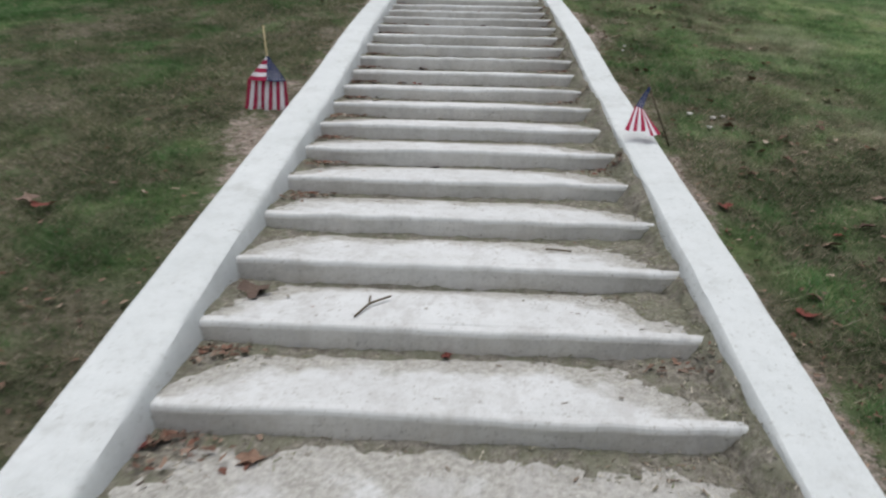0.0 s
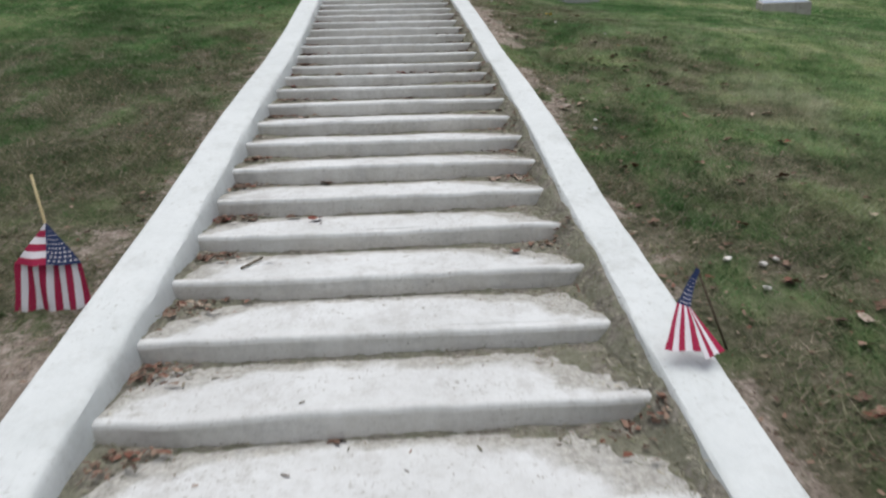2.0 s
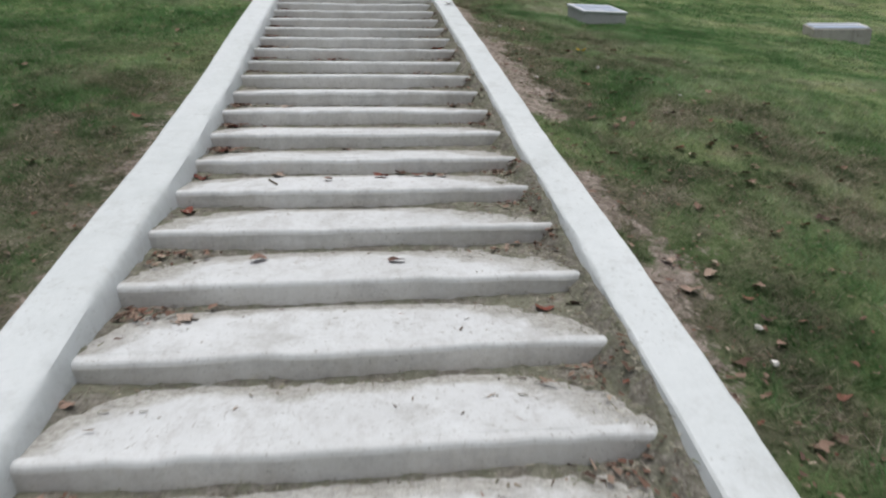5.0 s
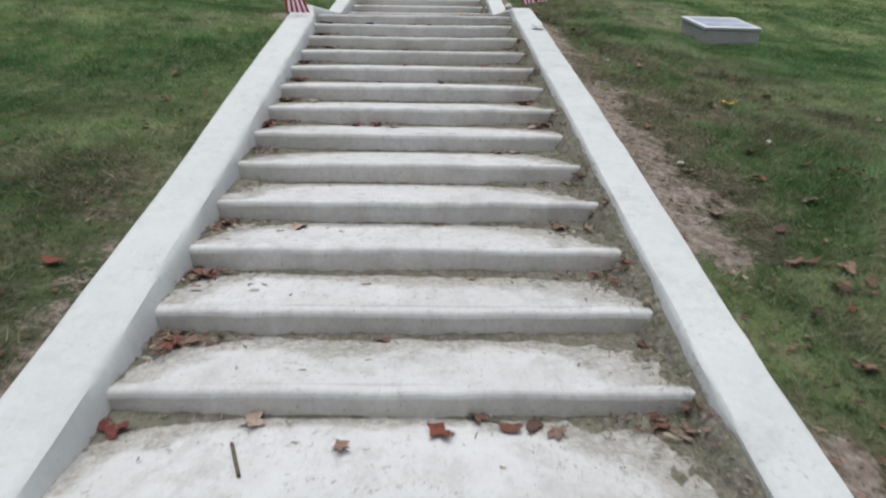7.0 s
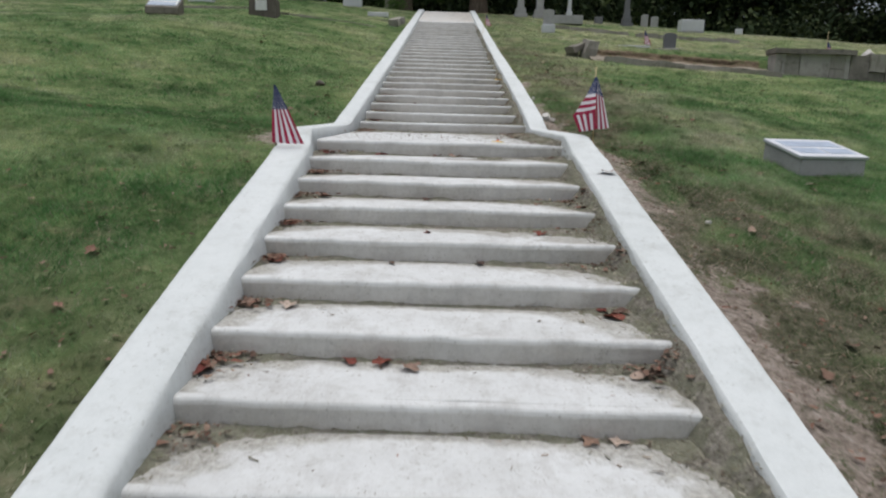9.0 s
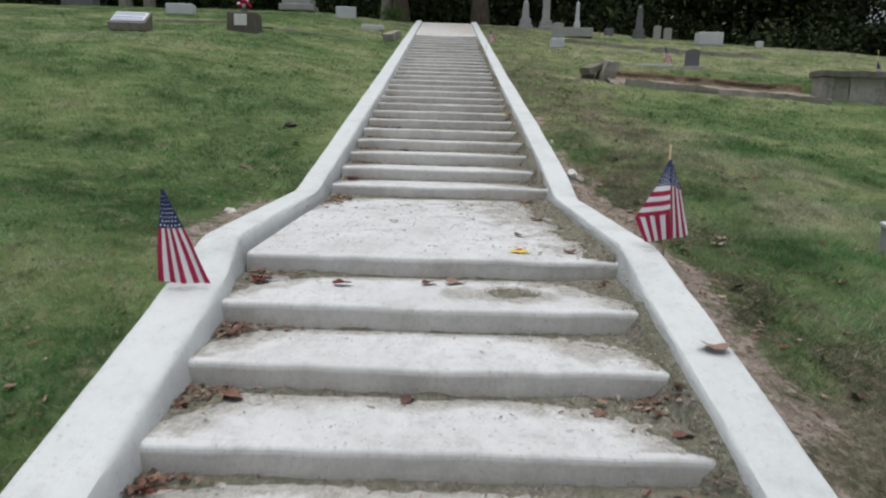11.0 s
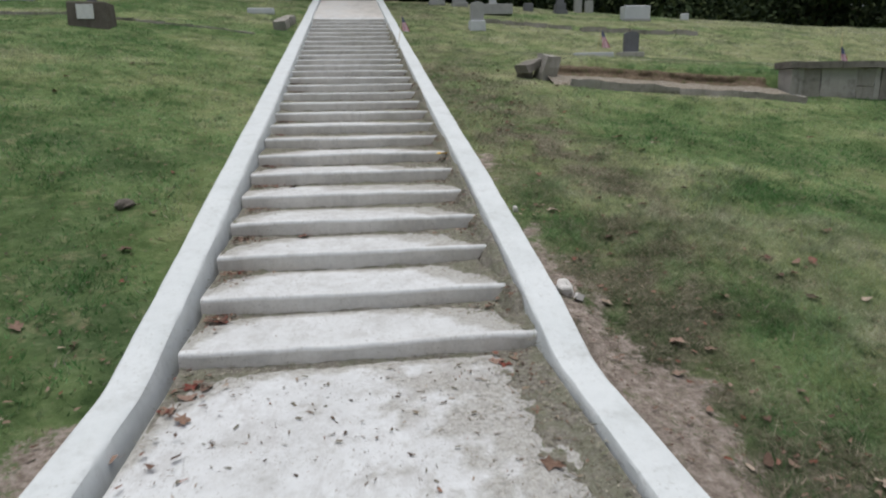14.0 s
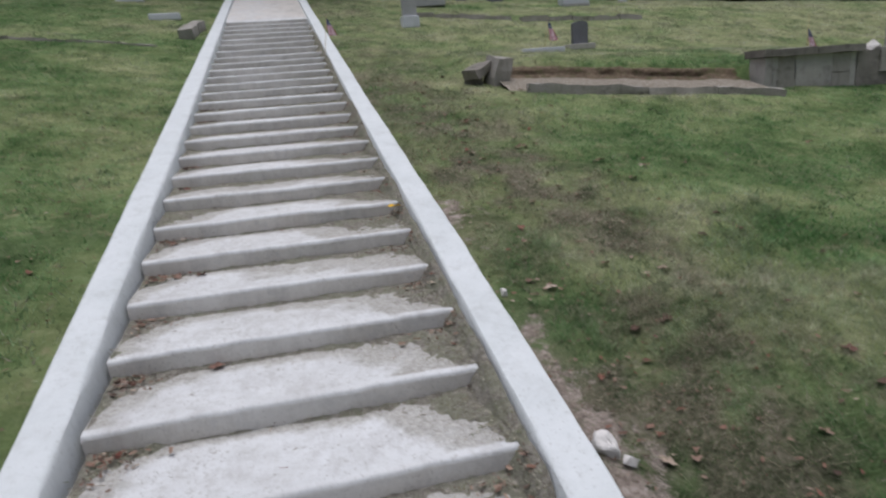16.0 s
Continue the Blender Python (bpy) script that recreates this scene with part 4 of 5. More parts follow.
# ---- old plot walls ----
def kerb_run(xa, ya, xb, yb, w, h, mat, label, pieces, sink=0.05, name="plot_kerb", seed=1):
    """A run of separate old kerb stones on the slope."""
    t = thing(name, pose(0, 0, 0), label, "kerb", kind="structure")
    L = math.hypot(xb - xa, yb - ya)
    yaw = math.atan2(yb - ya, xb - xa)
    rnd = random.Random(seed)
    for i in range(pieces):
        f0, f1 = i / pieces, (i + 1) / pieces
        ma, mb = xa + (xb - xa) * (f0 + f1) / 2, ya + (yb - ya) * (f0 + f1) / 2
        bm = block(L / pieces - 0.012, w * rnd.uniform(0.9, 1.1), h * rnd.uniform(0.8, 1.15), 0.0, rough=0.035, seed=seed + i * 3, cuts=4)
        ob = part("kerb_stone", bm, mat, t)
        slope = math.atan2(float(land(xa + (xb - xa) * f1, ya + (yb - ya) * f1) - land(xa + (xb - xa) * f0, ya + (yb - ya) * f0)), L / pieces)
        ob.matrix_local = Matrix.Translation((ma, mb, float(land(ma, mb)) - sink)) @ Euler((rnd.uniform(-0.05, 0.05), -slope, yaw + rnd.uniform(-0.03, 0.03))).to_matrix().to_4x4()
    return t


kerb_run(2.95, 20.82, 3.6, 20.66, 0.2, 0.2, M_OLD, "broken old grey concrete kerb stone", 1, 0.07, seed=4)
kerb_run(3.62, 20.68, 6.15, 20.0, 0.24, 0.15, M_OLD, "broken old grey concrete plot kerb", 3, 0.06, seed=3)

def terrace_strip(name, profile, mat, label, wob):
    """A strip that runs along the cut terrace: each profile point is (offset, height)."""
    xs = np.linspace(2.75, 6.1, 90)
    rows = []
    for j, (off, dz) in enumerate(profile):
        y = terrace_y(xs) + off + wob * (vnoise(xs, xs * 0 + j * 0.4, 5.0, 3) - 0.5) + 0.5 * wob * (vnoise(xs, xs * 0 + j, 17.0, 5) - 0.5)
        z = np.minimum(land(xs, y), land(xs, terrace_y(xs) + 0.3) + 0.05 * off) if off < 0.45 else land(xs, terrace_y(xs) + 0.3)
        rows.append(np.stack([xs, y, z + dz + 0.3 * wob * (vnoise(xs, xs * 0 + j * 2.0, 14.0, 7) - 0.5)], -1))
    b = len(xs)
    q = (np.arange(len(profile) - 1)[:, None] * b + np.arange(b - 1)[None, :]).reshape(-1)
    ob = big_mesh(name, np.concatenate(rows), np.stack([q, q + 1, q + b + 1, q + b], -1), mat)
    return tagged(ob, label, "ground", kind="structure")


terrace_strip("ground_gravel", ((-0.42, -0.03), (-0.34, 0.03), (-0.2, 0.05), (0.0, 0.06), (0.2, 0.07), (0.45, 0.07)), M_GRAVEL, "pale gravelly earth behind the plot kerb", 0.05)
terrace_strip("ground_bank", ((0.3, 0.03), (0.4, 0.08), (0.45, 0.12), (0.46, 0.16), (0.48, 0.2), (0.53, 0.225), (0.62, 0.225), (0.72, 0.19)), M_BANK, "dark cut earth bank below the upper lawn", 0.07)
kerb_run(5.44, 27.5, 8.55, 27.62, 0.25, 0.13, M_OLD, "low dark old plot kerb", 5, 0.05, seed=12)
kerb_run(2.98, 28.45, 5.25, 27.65, 0.2, 0.14, M_OLD, "low dark old plot kerb", 4, 0.05, seed=14)
kerb_run(-7.2, 25.18, -2.1, 25.1, 0.16, 0.12, M_OLD, "low mossy plot kerb across the slope", 9, 0.085, seed=16)
ruin = thing("broken_stones", pose(2.62, 21.35, float(land(2.62, 21.35)) - 0.08, 0, 0, 10), "heap of broken dark corner stones", "stones")
for i, (dx, dy, dz, w, d, h, rx, ry, yaw) in enumerate(((0.1, 0.0, 0.0, 0.24, 0.3, 0.42, 4, 11, 12), (-0.1, 0.06, 0.2, 0.34, 0.26, 0.13, -6, -14, 25), (-0.16, 0.14, -0.02, 0.2, 0.22, 0.26, 5, 8, 60), (0.26, 0.02, 0.0, 0.16, 0.2, 0.2, 0, -9, -20))):
    ob = part("stone", block(w, d, h, 0.0, rough=0.05, seed=i * 5, cuts=4), M_OLD if i == 0 else M_WALL, ruin)
    ob.matrix_local = pose(dx, dy, dz, rx, ry, yaw)

WX, WY = 6.19, 20.55
wall = thing("wall_plot", pose(WX, WY, float(land(6.3, 20.3)) - 0.08, 0, 0, -2), "low old block wall with a dark capstone on one half", "wall", kind="structure")


def wall_stone(x0, x1, z0, z1, mat, seed, deep=0.3, name="stone_block", label=""):
    bm = block(x1 - x0, deep, z1 - z0, 0.0, rough=0.016, seed=seed, cuts=5)
    ob = part(name, bm, mat, wall, label)
    ob.matrix_local = pose((x0 + x1) / 2, 0.01 * math.sin(seed * 2.1), z0, 0, 0, 0.8 * math.sin(seed))


for i, (x0, x1, z0, z1, mat) in enumerate(((0.0, 0.12, -0.2, 0.5, M_PANEL), (0.125, 0.2, -0.2, 0.5, M_PANEL), (0.205, 0.46, 0.2, 0.5, M_OLD), (0.205, 0.47, -0.2, 0.195, M_OLD), (0.475, 1.04, -0.2, 0.5, M_PANEL), (1.045, 1.34, 0.24, 0.5, M_OLD),
                                           (1.045, 1.2, -0.25, 0.235, M_OLD), (1.205, 1.34, -0.25, 0.235, M_OLD), (1.345, 1.43, -0.25, 0.5, M_PANEL), (1.44, 1.78, -0.3, 0.5, M_WALL), (1.79, 2.1, 0.2, 0.53, M_OLD), (1.79, 2.1, -0.35, 0.195, M_WALL),
                                           (2.11, 2.6, -0.4, 0.5, M_WALL), (2.61, 3.0, -0.4, 0.49, M_WALL), (3.01, 3.55, -0.45, 0.46, M_OLD), (3.56, 4.2, -0.5, 0.47, M_WALL))):
    wall_stone(x0, x1, z0, z1, mat, i + 2, 0.36 if (x0, z0) == (1.79, 0.2) else 0.3)
wall_stone(-0.04, 0.75, 0.503, 0.6, M_WALL, 31, 0.44, "capstone", "dark weathered capstone")
wall_stone(0.755, 1.5, 0.503, 0.595, M_WALL, 34, 0.43, "capstone", "dark weathered capstone")

# a rough boulder by the upper curb, chalky rocks, pebbles
def rock(name, x, y, z, s, mat, label, seed, group=""):
    bm = bmesh.new()
    bmesh.ops.create_icosphere(bm, subdivisions=3, radius=1.0)
    cuts = random.Random(seed)
    planes = [(Vector((cuts.uniform(-1, 1), cuts.uniform(-1, 1), cuts.uniform(-0.6, 1))).normalized(), cuts.uniform(0.45, 0.8)) for c in range(9)]
    for v in bm.verts:
        for nrm, d in planes:
            over = v.co.dot(nrm) - d
            if over > 0:
                v.co -= nrm * over
        v.co *= 1 + 0.3 * noise.noise(v.co * 1.4 + Vector((seed, 0, 0))) + 0.1 * noise.noise(v.co * 6 + Vector((0, seed, 0)))
        v.co = Vector((v.co.x * s[0], v.co.y * s[1], v.co.z * s[2])) * 1.3
    ob = part(name, bm, mat)
    ob.location = (x, y, z + s[2] * 0.45)
    ob.rotation_euler = (0, 0, seed)
    return tagged(ob, label, "rock", group)


rock("rock", WX + 1.82, WY - 0.05, float(land(6.3, 20.3)) + 0.43, (0.13, 0.09, 0.09), M_ROCK, "pale mossy stone lying on the old wall", 14)
kerb_run(-1.72, 26.0, -1.6, 27.6, 0.24, 0.34, M_OLD, "broken grey kerb stones beside the upper curb", 2, 0.12, seed=22)
for x, y, w in ((1.0, 14.9, 0.05), (1.05, 14.82, 0.03), (0.995, 16.1, 0.022)):
    rock("rock", x, y, float(land(x, y)) + 0.012, (w * 0.8, w * 1.2, w * 0.85), M_ROCK, "chalky white rock against the curb", x * 70 + y, "chalky rocks")
rock("rock", -1.5, 13.35, float(land(-1.5, 13.35)) - 0.01, (0.045, 0.06, 0.025), M_ROCK, "chalky white rock in bare earth", 6, "chalky rocks")
rock("clod", -1.80, 16.25, float(land(-1.80, 16.25)), (0.1, 0.06, 0.04), M_BROWNST, "dark clod of earth on the lawn", 11)
for i, (x, y) in enumerate(((1.58, 4.32), (1.66, 4.36), (1.44, 4.36), (1.5, 4.15), (1.3, 9.3), (1.42, 6.3), (1.36, 6.1), (1.9, 9.6), (2.25, 8.8), (1.35, 11.1))):
    rock("pebble", x, y, float(land(x, y)) + 0.016, (0.016, 0.013, 0.009), M_ROCK, "small white stone in the grass", i * 1.7, "white pebbles")


# ---- fallen leaves, twigs, litter ----
def leaf_mesh(kind):
    """A curled dry leaf, lobed or oval, with a stalk."""
    rnd = random.Random(kind)
    n = 14
    ring = []
    for i in range(n):
        a = 2 * math.pi * i / n
        r = 0.036 * (1 + (0.38 * math.cos(5 * a) if kind % 2 else 0.18 * math.cos(2 * a))) * rnd.uniform(0.85, 1.12)
        ring.append((r * math.cos(a) * 1.25, r * math.sin(a), 0.009 * math.cos(2 * a + kind) + 0.006 * rnd.random() + 0.008))
    verts = [(0, 0, 0.004)] + [(x * 0.5, y * 0.5, z * 0.3 + 0.003) for x, y, z in ring] + ring + [(0.05, 0.001, 0.006), (0.085, 0.006, 0.01), (0.085, 0.009, 0.01), (0.05, -0.002, 0.006)]
    faces = [(0, 1 + i, 1 + (i + 1) % n) for i in range(n)] + [(1 + i, 1 + n + i, 1 + n + (i + 1) % n, 1 + (i + 1) % n) for i in range(n)]
    b = 1 + 2 * n
    faces.append((b, b + 1, b + 2, b + 3))
    return verts, faces


LEAF_MESHES = {}
for kind in range(6):
    for mat in (M_LEAF, M_RED, M_YEL):
        vs, fs = leaf_mesh(kind)
        me = bpy.data.meshes.new("fallen_leaf")
        me.from_pydata(vs, [], fs)
        me.materials.append(mat.m)
        LEAF_MESHES[kind, mat.m.name] = me


def fallen_leaf(x, y, z, s, mat, label, rnd):
    ob = new("fallen_leaf", LEAF_MESHES[rnd.randrange(6), mat.m.name])
    ob.location = (x, y, z + 0.002)
    ob.rotation_euler = (rnd.uniform(-0.1, 0.1), rnd.uniform(-0.1, 0.1), rnd.uniform(0, 6.28))
    ob.scale = (s, s, s)
    return tagged(ob, label, "leaf", "fallen leaves")


rnd = random.Random(21)
for k, (y0, y1, z, rise) in enumerate(treads):
    if y0 < 0.3 or y0 > 21:
        continue
    g = y1 - y0
    for j in range(rnd.choice((0, 0, 1, 2)) if g < 1 else 5):
        where = rnd.random()
        x = rnd.uniform(0.45, 0.83) if where < 0.42 else rnd.uniform(-0.9, -0.62) if where < 0.68 else rnd.uniform(-0.6, 0.45)
        back = abs(rnd.gauss(0, 0.07)) + 0.03 if g < 1 else rnd.uniform(0.05, g - 0.1)
        red = rnd.random() < 0.12
        fallen_leaf(x + float(shift(y0)), max(y0 + 0.04, y1 - back), z + rise * (max(y0 + 0.04, y1 - back) - y0) / g + (0.008 if abs(x) > 0.74 and g < 1 else 0.0), rnd.uniform(0.45, 0.95) if y0 < 13 else rnd.uniform(0.5, 1.0),
                    M_RED if red else M_LEAF, "dull red fallen leaf on the steps" if red else "curled dry brown leaf on the steps", rnd)
far_leaves = []
for j in range(420):
    y = rnd.uniform(0.5, 21) if j < 120 else rnd.uniform(1, 8.5) if j < 280 else rnd.uniform(8, 22)
    side = 1 if j >= 120 or rnd.random() < 0.6 else -1
    x = side * (1.2 + abs(rnd.gauss(0, 1.2)))
    if j % 4 == 0:
        red = rnd.random() < 0.15
        fallen_leaf(x, y, float(land(x, y)) + 0.012, rnd.uniform(0.45, 0.95), M_RED if red else M_LEAF, "dull red leaf in the grass" if red else "dry brown leaf in the grass", rnd)
    else:
        far_leaves.append((x, y, rnd.uniform(0.3, 0.85), rnd.uniform(0, 6.28), rnd.randrange(6), rnd.uniform(-0.4, 0.4)))
lv, lf = [], []
for x, y, s, a, kind, tip in far_leaves:
    vs, fs = leaf_mesh(kind)
    b0 = len(lv)
    z = float(land(x, y)) + 0.016
    lv += [(x + s * (px * math.cos(a) - py * math.sin(a)), y + s * (px * math.sin(a) + py * math.cos(a)), z + s * (pz + tip * px)) for px, py, pz in vs]
    lf += [tuple(b0 + q for q in fc) for fc in fs if len(fc) < 5 and max(fc) < 29]
tagged(mesh_object("leaf_scatter", lv, lf, M_CRUMB), "small dry leaves scattered over the worn grass", "leaves", kind="stuff")
# leaves that stand out on the treads
for tone, places in (
        (M_LEAF, ((0.1, 6.72), (-0.46, 6.79), (-0.52, 4.97), (0.74, 5.3), (0.55, 5.32), (0.74, 6.1), (0.79, 4.62), (-0.49, 7.66), (-0.22, 7.54), (0.25, 7.63), (0.79, 7.44), (0.68, 7.66), (0.38, 7.61), (-0.21, 9.76), (0.07, 10.57), (0.71, 9.8), (0.37, 9.45), (0.46, 9.45), (-0.73, 10.14), (-0.05, 12.16), (-0.17, 12.13), (-1.11, 13.75), (-0.43, 13.25), (0.32, 12.88), (0.69, 13.15), (-0.55, 15.98))),
        (M_RED, ((-0.4, 4.91), (0.05, 7.61), (0.77, 7.12), (-0.43, 9.8), (-0.31, 9.8), (0.57, 10.18), (-0.56, 12.07), (0.71, 14.47), (-0.9, 15.48))),
):
    for x, y in places:
        kk = int(np.searchsorted([t[0] for t in treads], y)) - 1
        y0, y1, z, rise = treads[kk]
        fallen_leaf(x, y, z + rise * (y - y0) / (y1 - y0) + 0.006, rnd.uniform(0.6, 0.95), tone, "dull red fallen leaf on the steps" if tone is M_RED else "curled dry brown leaf on the steps", rnd)
for k, (y0, y1, z, rise) in enumerate(treads):
    if y0 < 4 or y0 > 19 or y1 - y0 > 1:
        continue
    for side in ((-1, 1) if k % 3 else (-1,)):
        for j in range(rnd.choice((0, 0, 1, 2))):
            x = (LEFT_IN + 0.03 + abs(rnd.gauss(0, 0.06))) if side < 0 else RIGHT_IN - 0.04 - abs(rnd.gauss(0, 0.09))
            red = rnd.random() < 0.35
            fallen_leaf(x + float(shift(y0)), y1 - 0.05 - abs(rnd.gauss(0, 0.05)), z + 0.007 + 0.003 * j, rnd.uniform(0.5, 1.1), M_RED if red else M_LEAF, "dull red fallen leaf on the steps" if red else "curled dry brown leaf on the steps", rnd)
for j in range(16):
    red = j % 3 == 0
    if j < 10:
        x, y = -1.02 + abs(rnd.gauss(0, 0.1)), 14.42 - abs(rnd.gauss(0, 0.16))
    else:
        x, y = rnd.uniform(0.1, 0.7), 14.44 - abs(rnd.gauss(0, 0.06))
    fallen_leaf(x, y, 3.46 + 0.002 * (j % 4), rnd.uniform(0.45, 0.85), M_RED if red else M_LEAF, "dull red leaf at the back of the landing" if red else "curled dry brown leaf at the back of the landing", rnd)
for j in range(40):
    x, y, z = (float(v) for v in soil_spots[rnd.randrange(len(soil_spots))])
    if 0.4 < y < 20:
        red = rnd.random() < 0.15
        fallen_leaf(x, y, z, rnd.uniform(0.4, 0.85), M_RED if red else M_LEAF, "dull red fallen leaf on the steps" if red else "curled dry brown leaf on the steps", rnd)
for x, y, s, mat, lab in ((1.99, 10.34, 1.2, M_YEL, "bright yellow leaf in the grass"), (0.62, 17.43, 0.9, M_YEL, "orange yellow leaf on the steps"),
                          (-2.03, 2.82, 1.2, M_LEAF, "pale brown leaf in the grass"), (-1.9, 2.75, 1.1, M_RED, "dull red leaf in the grass"), (-0.8, 2.28, 1.5, M_LEAF, "large brown leaf at the foot of a riser")):
    on = abs(x) < 0.9
    zz = float(np.interp(y, (2.28, 12.43, 17.43), (0.67, 3.43, 4.235))) if on else float(land(x, y)) + 0.03
    fallen_leaf(x, y, zz, s, mat, lab, rnd)

scrap = bpy.data.meshes.new("paper_scrap")
scrap.from_pydata([(0.19 * math.cos(i * 0.785) * (0.75 + 0.25 * math.sin(i * 2.1)), 0.09 * math.sin(i * 0.785), 0.02 + 0.012 * math.sin(i * 2.7)) for i in range(8)] + [(0, 0, 0.02)], [], [(i, (i + 1) % 8, 8) for i in range(8)])
scrap.materials.append(M_PLAQUE.m)
scrap_ob = tagged(new("paper_scrap", scrap), "crumpled white paper scrap on a tread", "litter")
scrap_ob.location = (-0.96, 22.72, float(UP_Z[np.searchsorted(UP_Y, 22.72) - 1]) + 0.006)

bloom = thing("flower", pose(0.27, 12.43, LOW_Z[-1] + 0.012, 0, 0, 8), "fallen yellow flower head with a red heart on the landing", "flower")
for i in range(17):
    a = math.radians(-128 + 16 * i + 5 * math.sin(i * 2.3))
    L = 0.05 + 0.012 * math.sin(i * 1.7)
    vs, fs = [], []
    for s, w, zz in ((0.0, 0.002, 0.004), (0.35, 0.0045, 0.006), (0.75, 0.006, 0.004), (0.95, 0.004, 0.002), (1.0, 0.0015, 0.001)):
        for sg in (-1, 1):
            vs.append((math.sin(a) * L * s + math.cos(a) * w * sg, -math.cos(a) * L * s * 0.9 + math.sin(a) * w * sg, zz))
    fs = [(2 * q, 2 * q + 1, 2 * q + 3, 2 * q + 2) for q in range(4)]
    mesh_object("petal", vs, fs, M_PETAL, bloom)
bm = bmesh.new()
bmesh.ops.create_icosphere(bm, subdivisions=2, radius=0.012)
for v in bm.verts:
    v.co = Vector((v.co.x * 1.35, v.co.y, max(v.co.z, -0.004) * 0.55 + 0.006)) + noise.noise_vector(v.co * 120) * 0.003
part("flower_heart", bm, M_HEART, bloom, "red flower heart")
fallen_leaf(0.85, 11.42, 3.30, 1.0, M_LEAF, "dark brown leaf on the curb", rnd)


def twig(name, segs, label, r=0.005):
    t = bpy.data.curves.new(name, "CURVE")
    t.dimensions, t.bevel_depth, t.bevel_resolution = "3D", r, 1
    for seg in segs:
        sp = t.splines.new("POLY")
        sp.points.add(len(seg) - 1)
        for p, co in zip(sp.points, seg):
            p.co = (*co, 1)
    t.materials.append(M_TWIG.m)
    return tagged(new(name, t), label, "twig")


twig("twig", [((-0.385, 2.08, 0.668), (-0.35, 2.19, 0.675), (-0.355, 2.25, 0.68)), ((-0.35, 2.19, 0.675), (-0.28, 2.26, 0.68))], "forked grey twig on a tread", 0.004)
twig("twig", [((0.33, 2.62, 0.78), (0.43, 2.58, 0.785))], "thin dry twig on a tread", 0.004)
twig("twig", [((-0.66, 4.42, 1.27), (-0.6, 4.56, 1.275))], "thin dry twig on a tread", 0.005)
twig("twig", [((-0.52, 7.56, 2.085), (-0.46, 7.42, 2.085))], "thin dry twig on a tread", 0.005)

nl = 13000
lt = np.where(rng.random(nl) < 0.12, len(LOW_Y) - 1, rng.integers(0, len(treads), nl))
ty0, ty1, tz, tr = (np.array([t[i] for t in treads]) for i in range(4))
fy = np.where(ty1[lt] - ty0[lt] > 1, rng.random(nl), 1 - np.abs(rng.normal(0, 0.33, nl)) % 1)
side = rng.random(nl)
lx = np.where(side < 0.45, RIGHT_IN - np.abs(rng.normal(0, 0.25, nl)), np.where(side < 0.62, LEFT_IN + np.abs(rng.normal(0, 0.2, nl)), rng.uniform(-0.9, 0.85, nl)))
lx = np.clip(lx, LEFT_IN + 0.02, RIGHT_IN - 0.02)
ly = ty0[lt] + 0.03 + fy * (ty1[lt] - ty0[lt] - 0.04)
edge = np.minimum(lx - LEFT_IN, RIGHT_IN - lx)
lz = tz[lt] + tr[lt] * fy + 0.003 + 0.02 * np.exp(-edge / 0.12)
ang, size = rng.uniform(0, 6.28, nl), 0.0016 + 0.009 * rng.random(nl) ** 4
quad = np.array([(-1, -0.5), (1, -0.35), (0.9, 0.5), (-0.8, 0.35)])
ca, sa = np.cos(ang)[:, None], np.sin(ang)[:, None]
qx, qy = (quad[None, :, 0] * rng.uniform(0.8, 2.2, (nl, 1)) + rng.uniform(-0.4, 0.4, (nl, 4))) * size[:, None], (quad[None, :, 1] * rng.uniform(0.3, 1.0, (nl, 1)) + rng.uniform(-0.35, 0.35, (nl, 4))) * size[:, None]
lv = np.stack([(lx + shift(ly))[:, None] + qx * ca - qy * sa, ly[:, None] + qx * sa + qy * ca, lz[:, None] + rng.random((nl, 4)) * 0.003], -1).reshape(-1, 3)
tagged(big_mesh("litter", lv, np.arange(nl * 4).reshape(-1, 4), M_LITTER, smooth=False), "scattered bits of dry leaf and bark on the steps", "litter", kind="stuff")


nf = 230
fx = np.where(rng.random(nf) < 0.6, rng.normal(0.12, 0.28, nf), rng.uniform(-0.85, 0.8, nf))
fy = np.where(rng.random(nf) < 0.7, 14.4 - np.abs(rng.normal(0, 0.75, nf)), rng.uniform(12.35, 14.4, nf))
ok = (np.abs(fx) < 0.85) & (fy > 12.3)
fx, fy = fx[ok], fy[ok]
nf = len(fx)
size, ang = 0.003 + 0.011 * rng.random(nf) ** 2.5, rng.uniform(0, 6.28, nf)
ca, sa = np.cos(ang)[:, None], np.sin(ang)[:, None]
qx, qy = (quad[None, :, 0] * 1.3 + rng.uniform(-0.5, 0.5, (nf, 4))) * size[:, None], (quad[None, :, 1] + rng.uniform(-0.4, 0.4, (nf, 4))) * size[:, None]
fz = LOW_Z[-1] + (land_back - LOW_Z[-1]) * (fy - LOW_Y[-1]) / (UP_Y[0] - LOW_Y[-1]) + 0.005
lv = np.stack([(fx + shift(fy))[:, None] + qx * ca - qy * sa, fy[:, None] + qx * sa + qy * ca, fz[:, None] + rng.random((nf, 4)) * 0.008], -1).reshape(-1, 3)
tagged(big_mesh("landing_litter", lv, np.arange(nf * 4).reshape(-1, 4), M_LITTER, smooth=False), "dark leaf fragments strewn over the landing", "litter", kind="stuff")

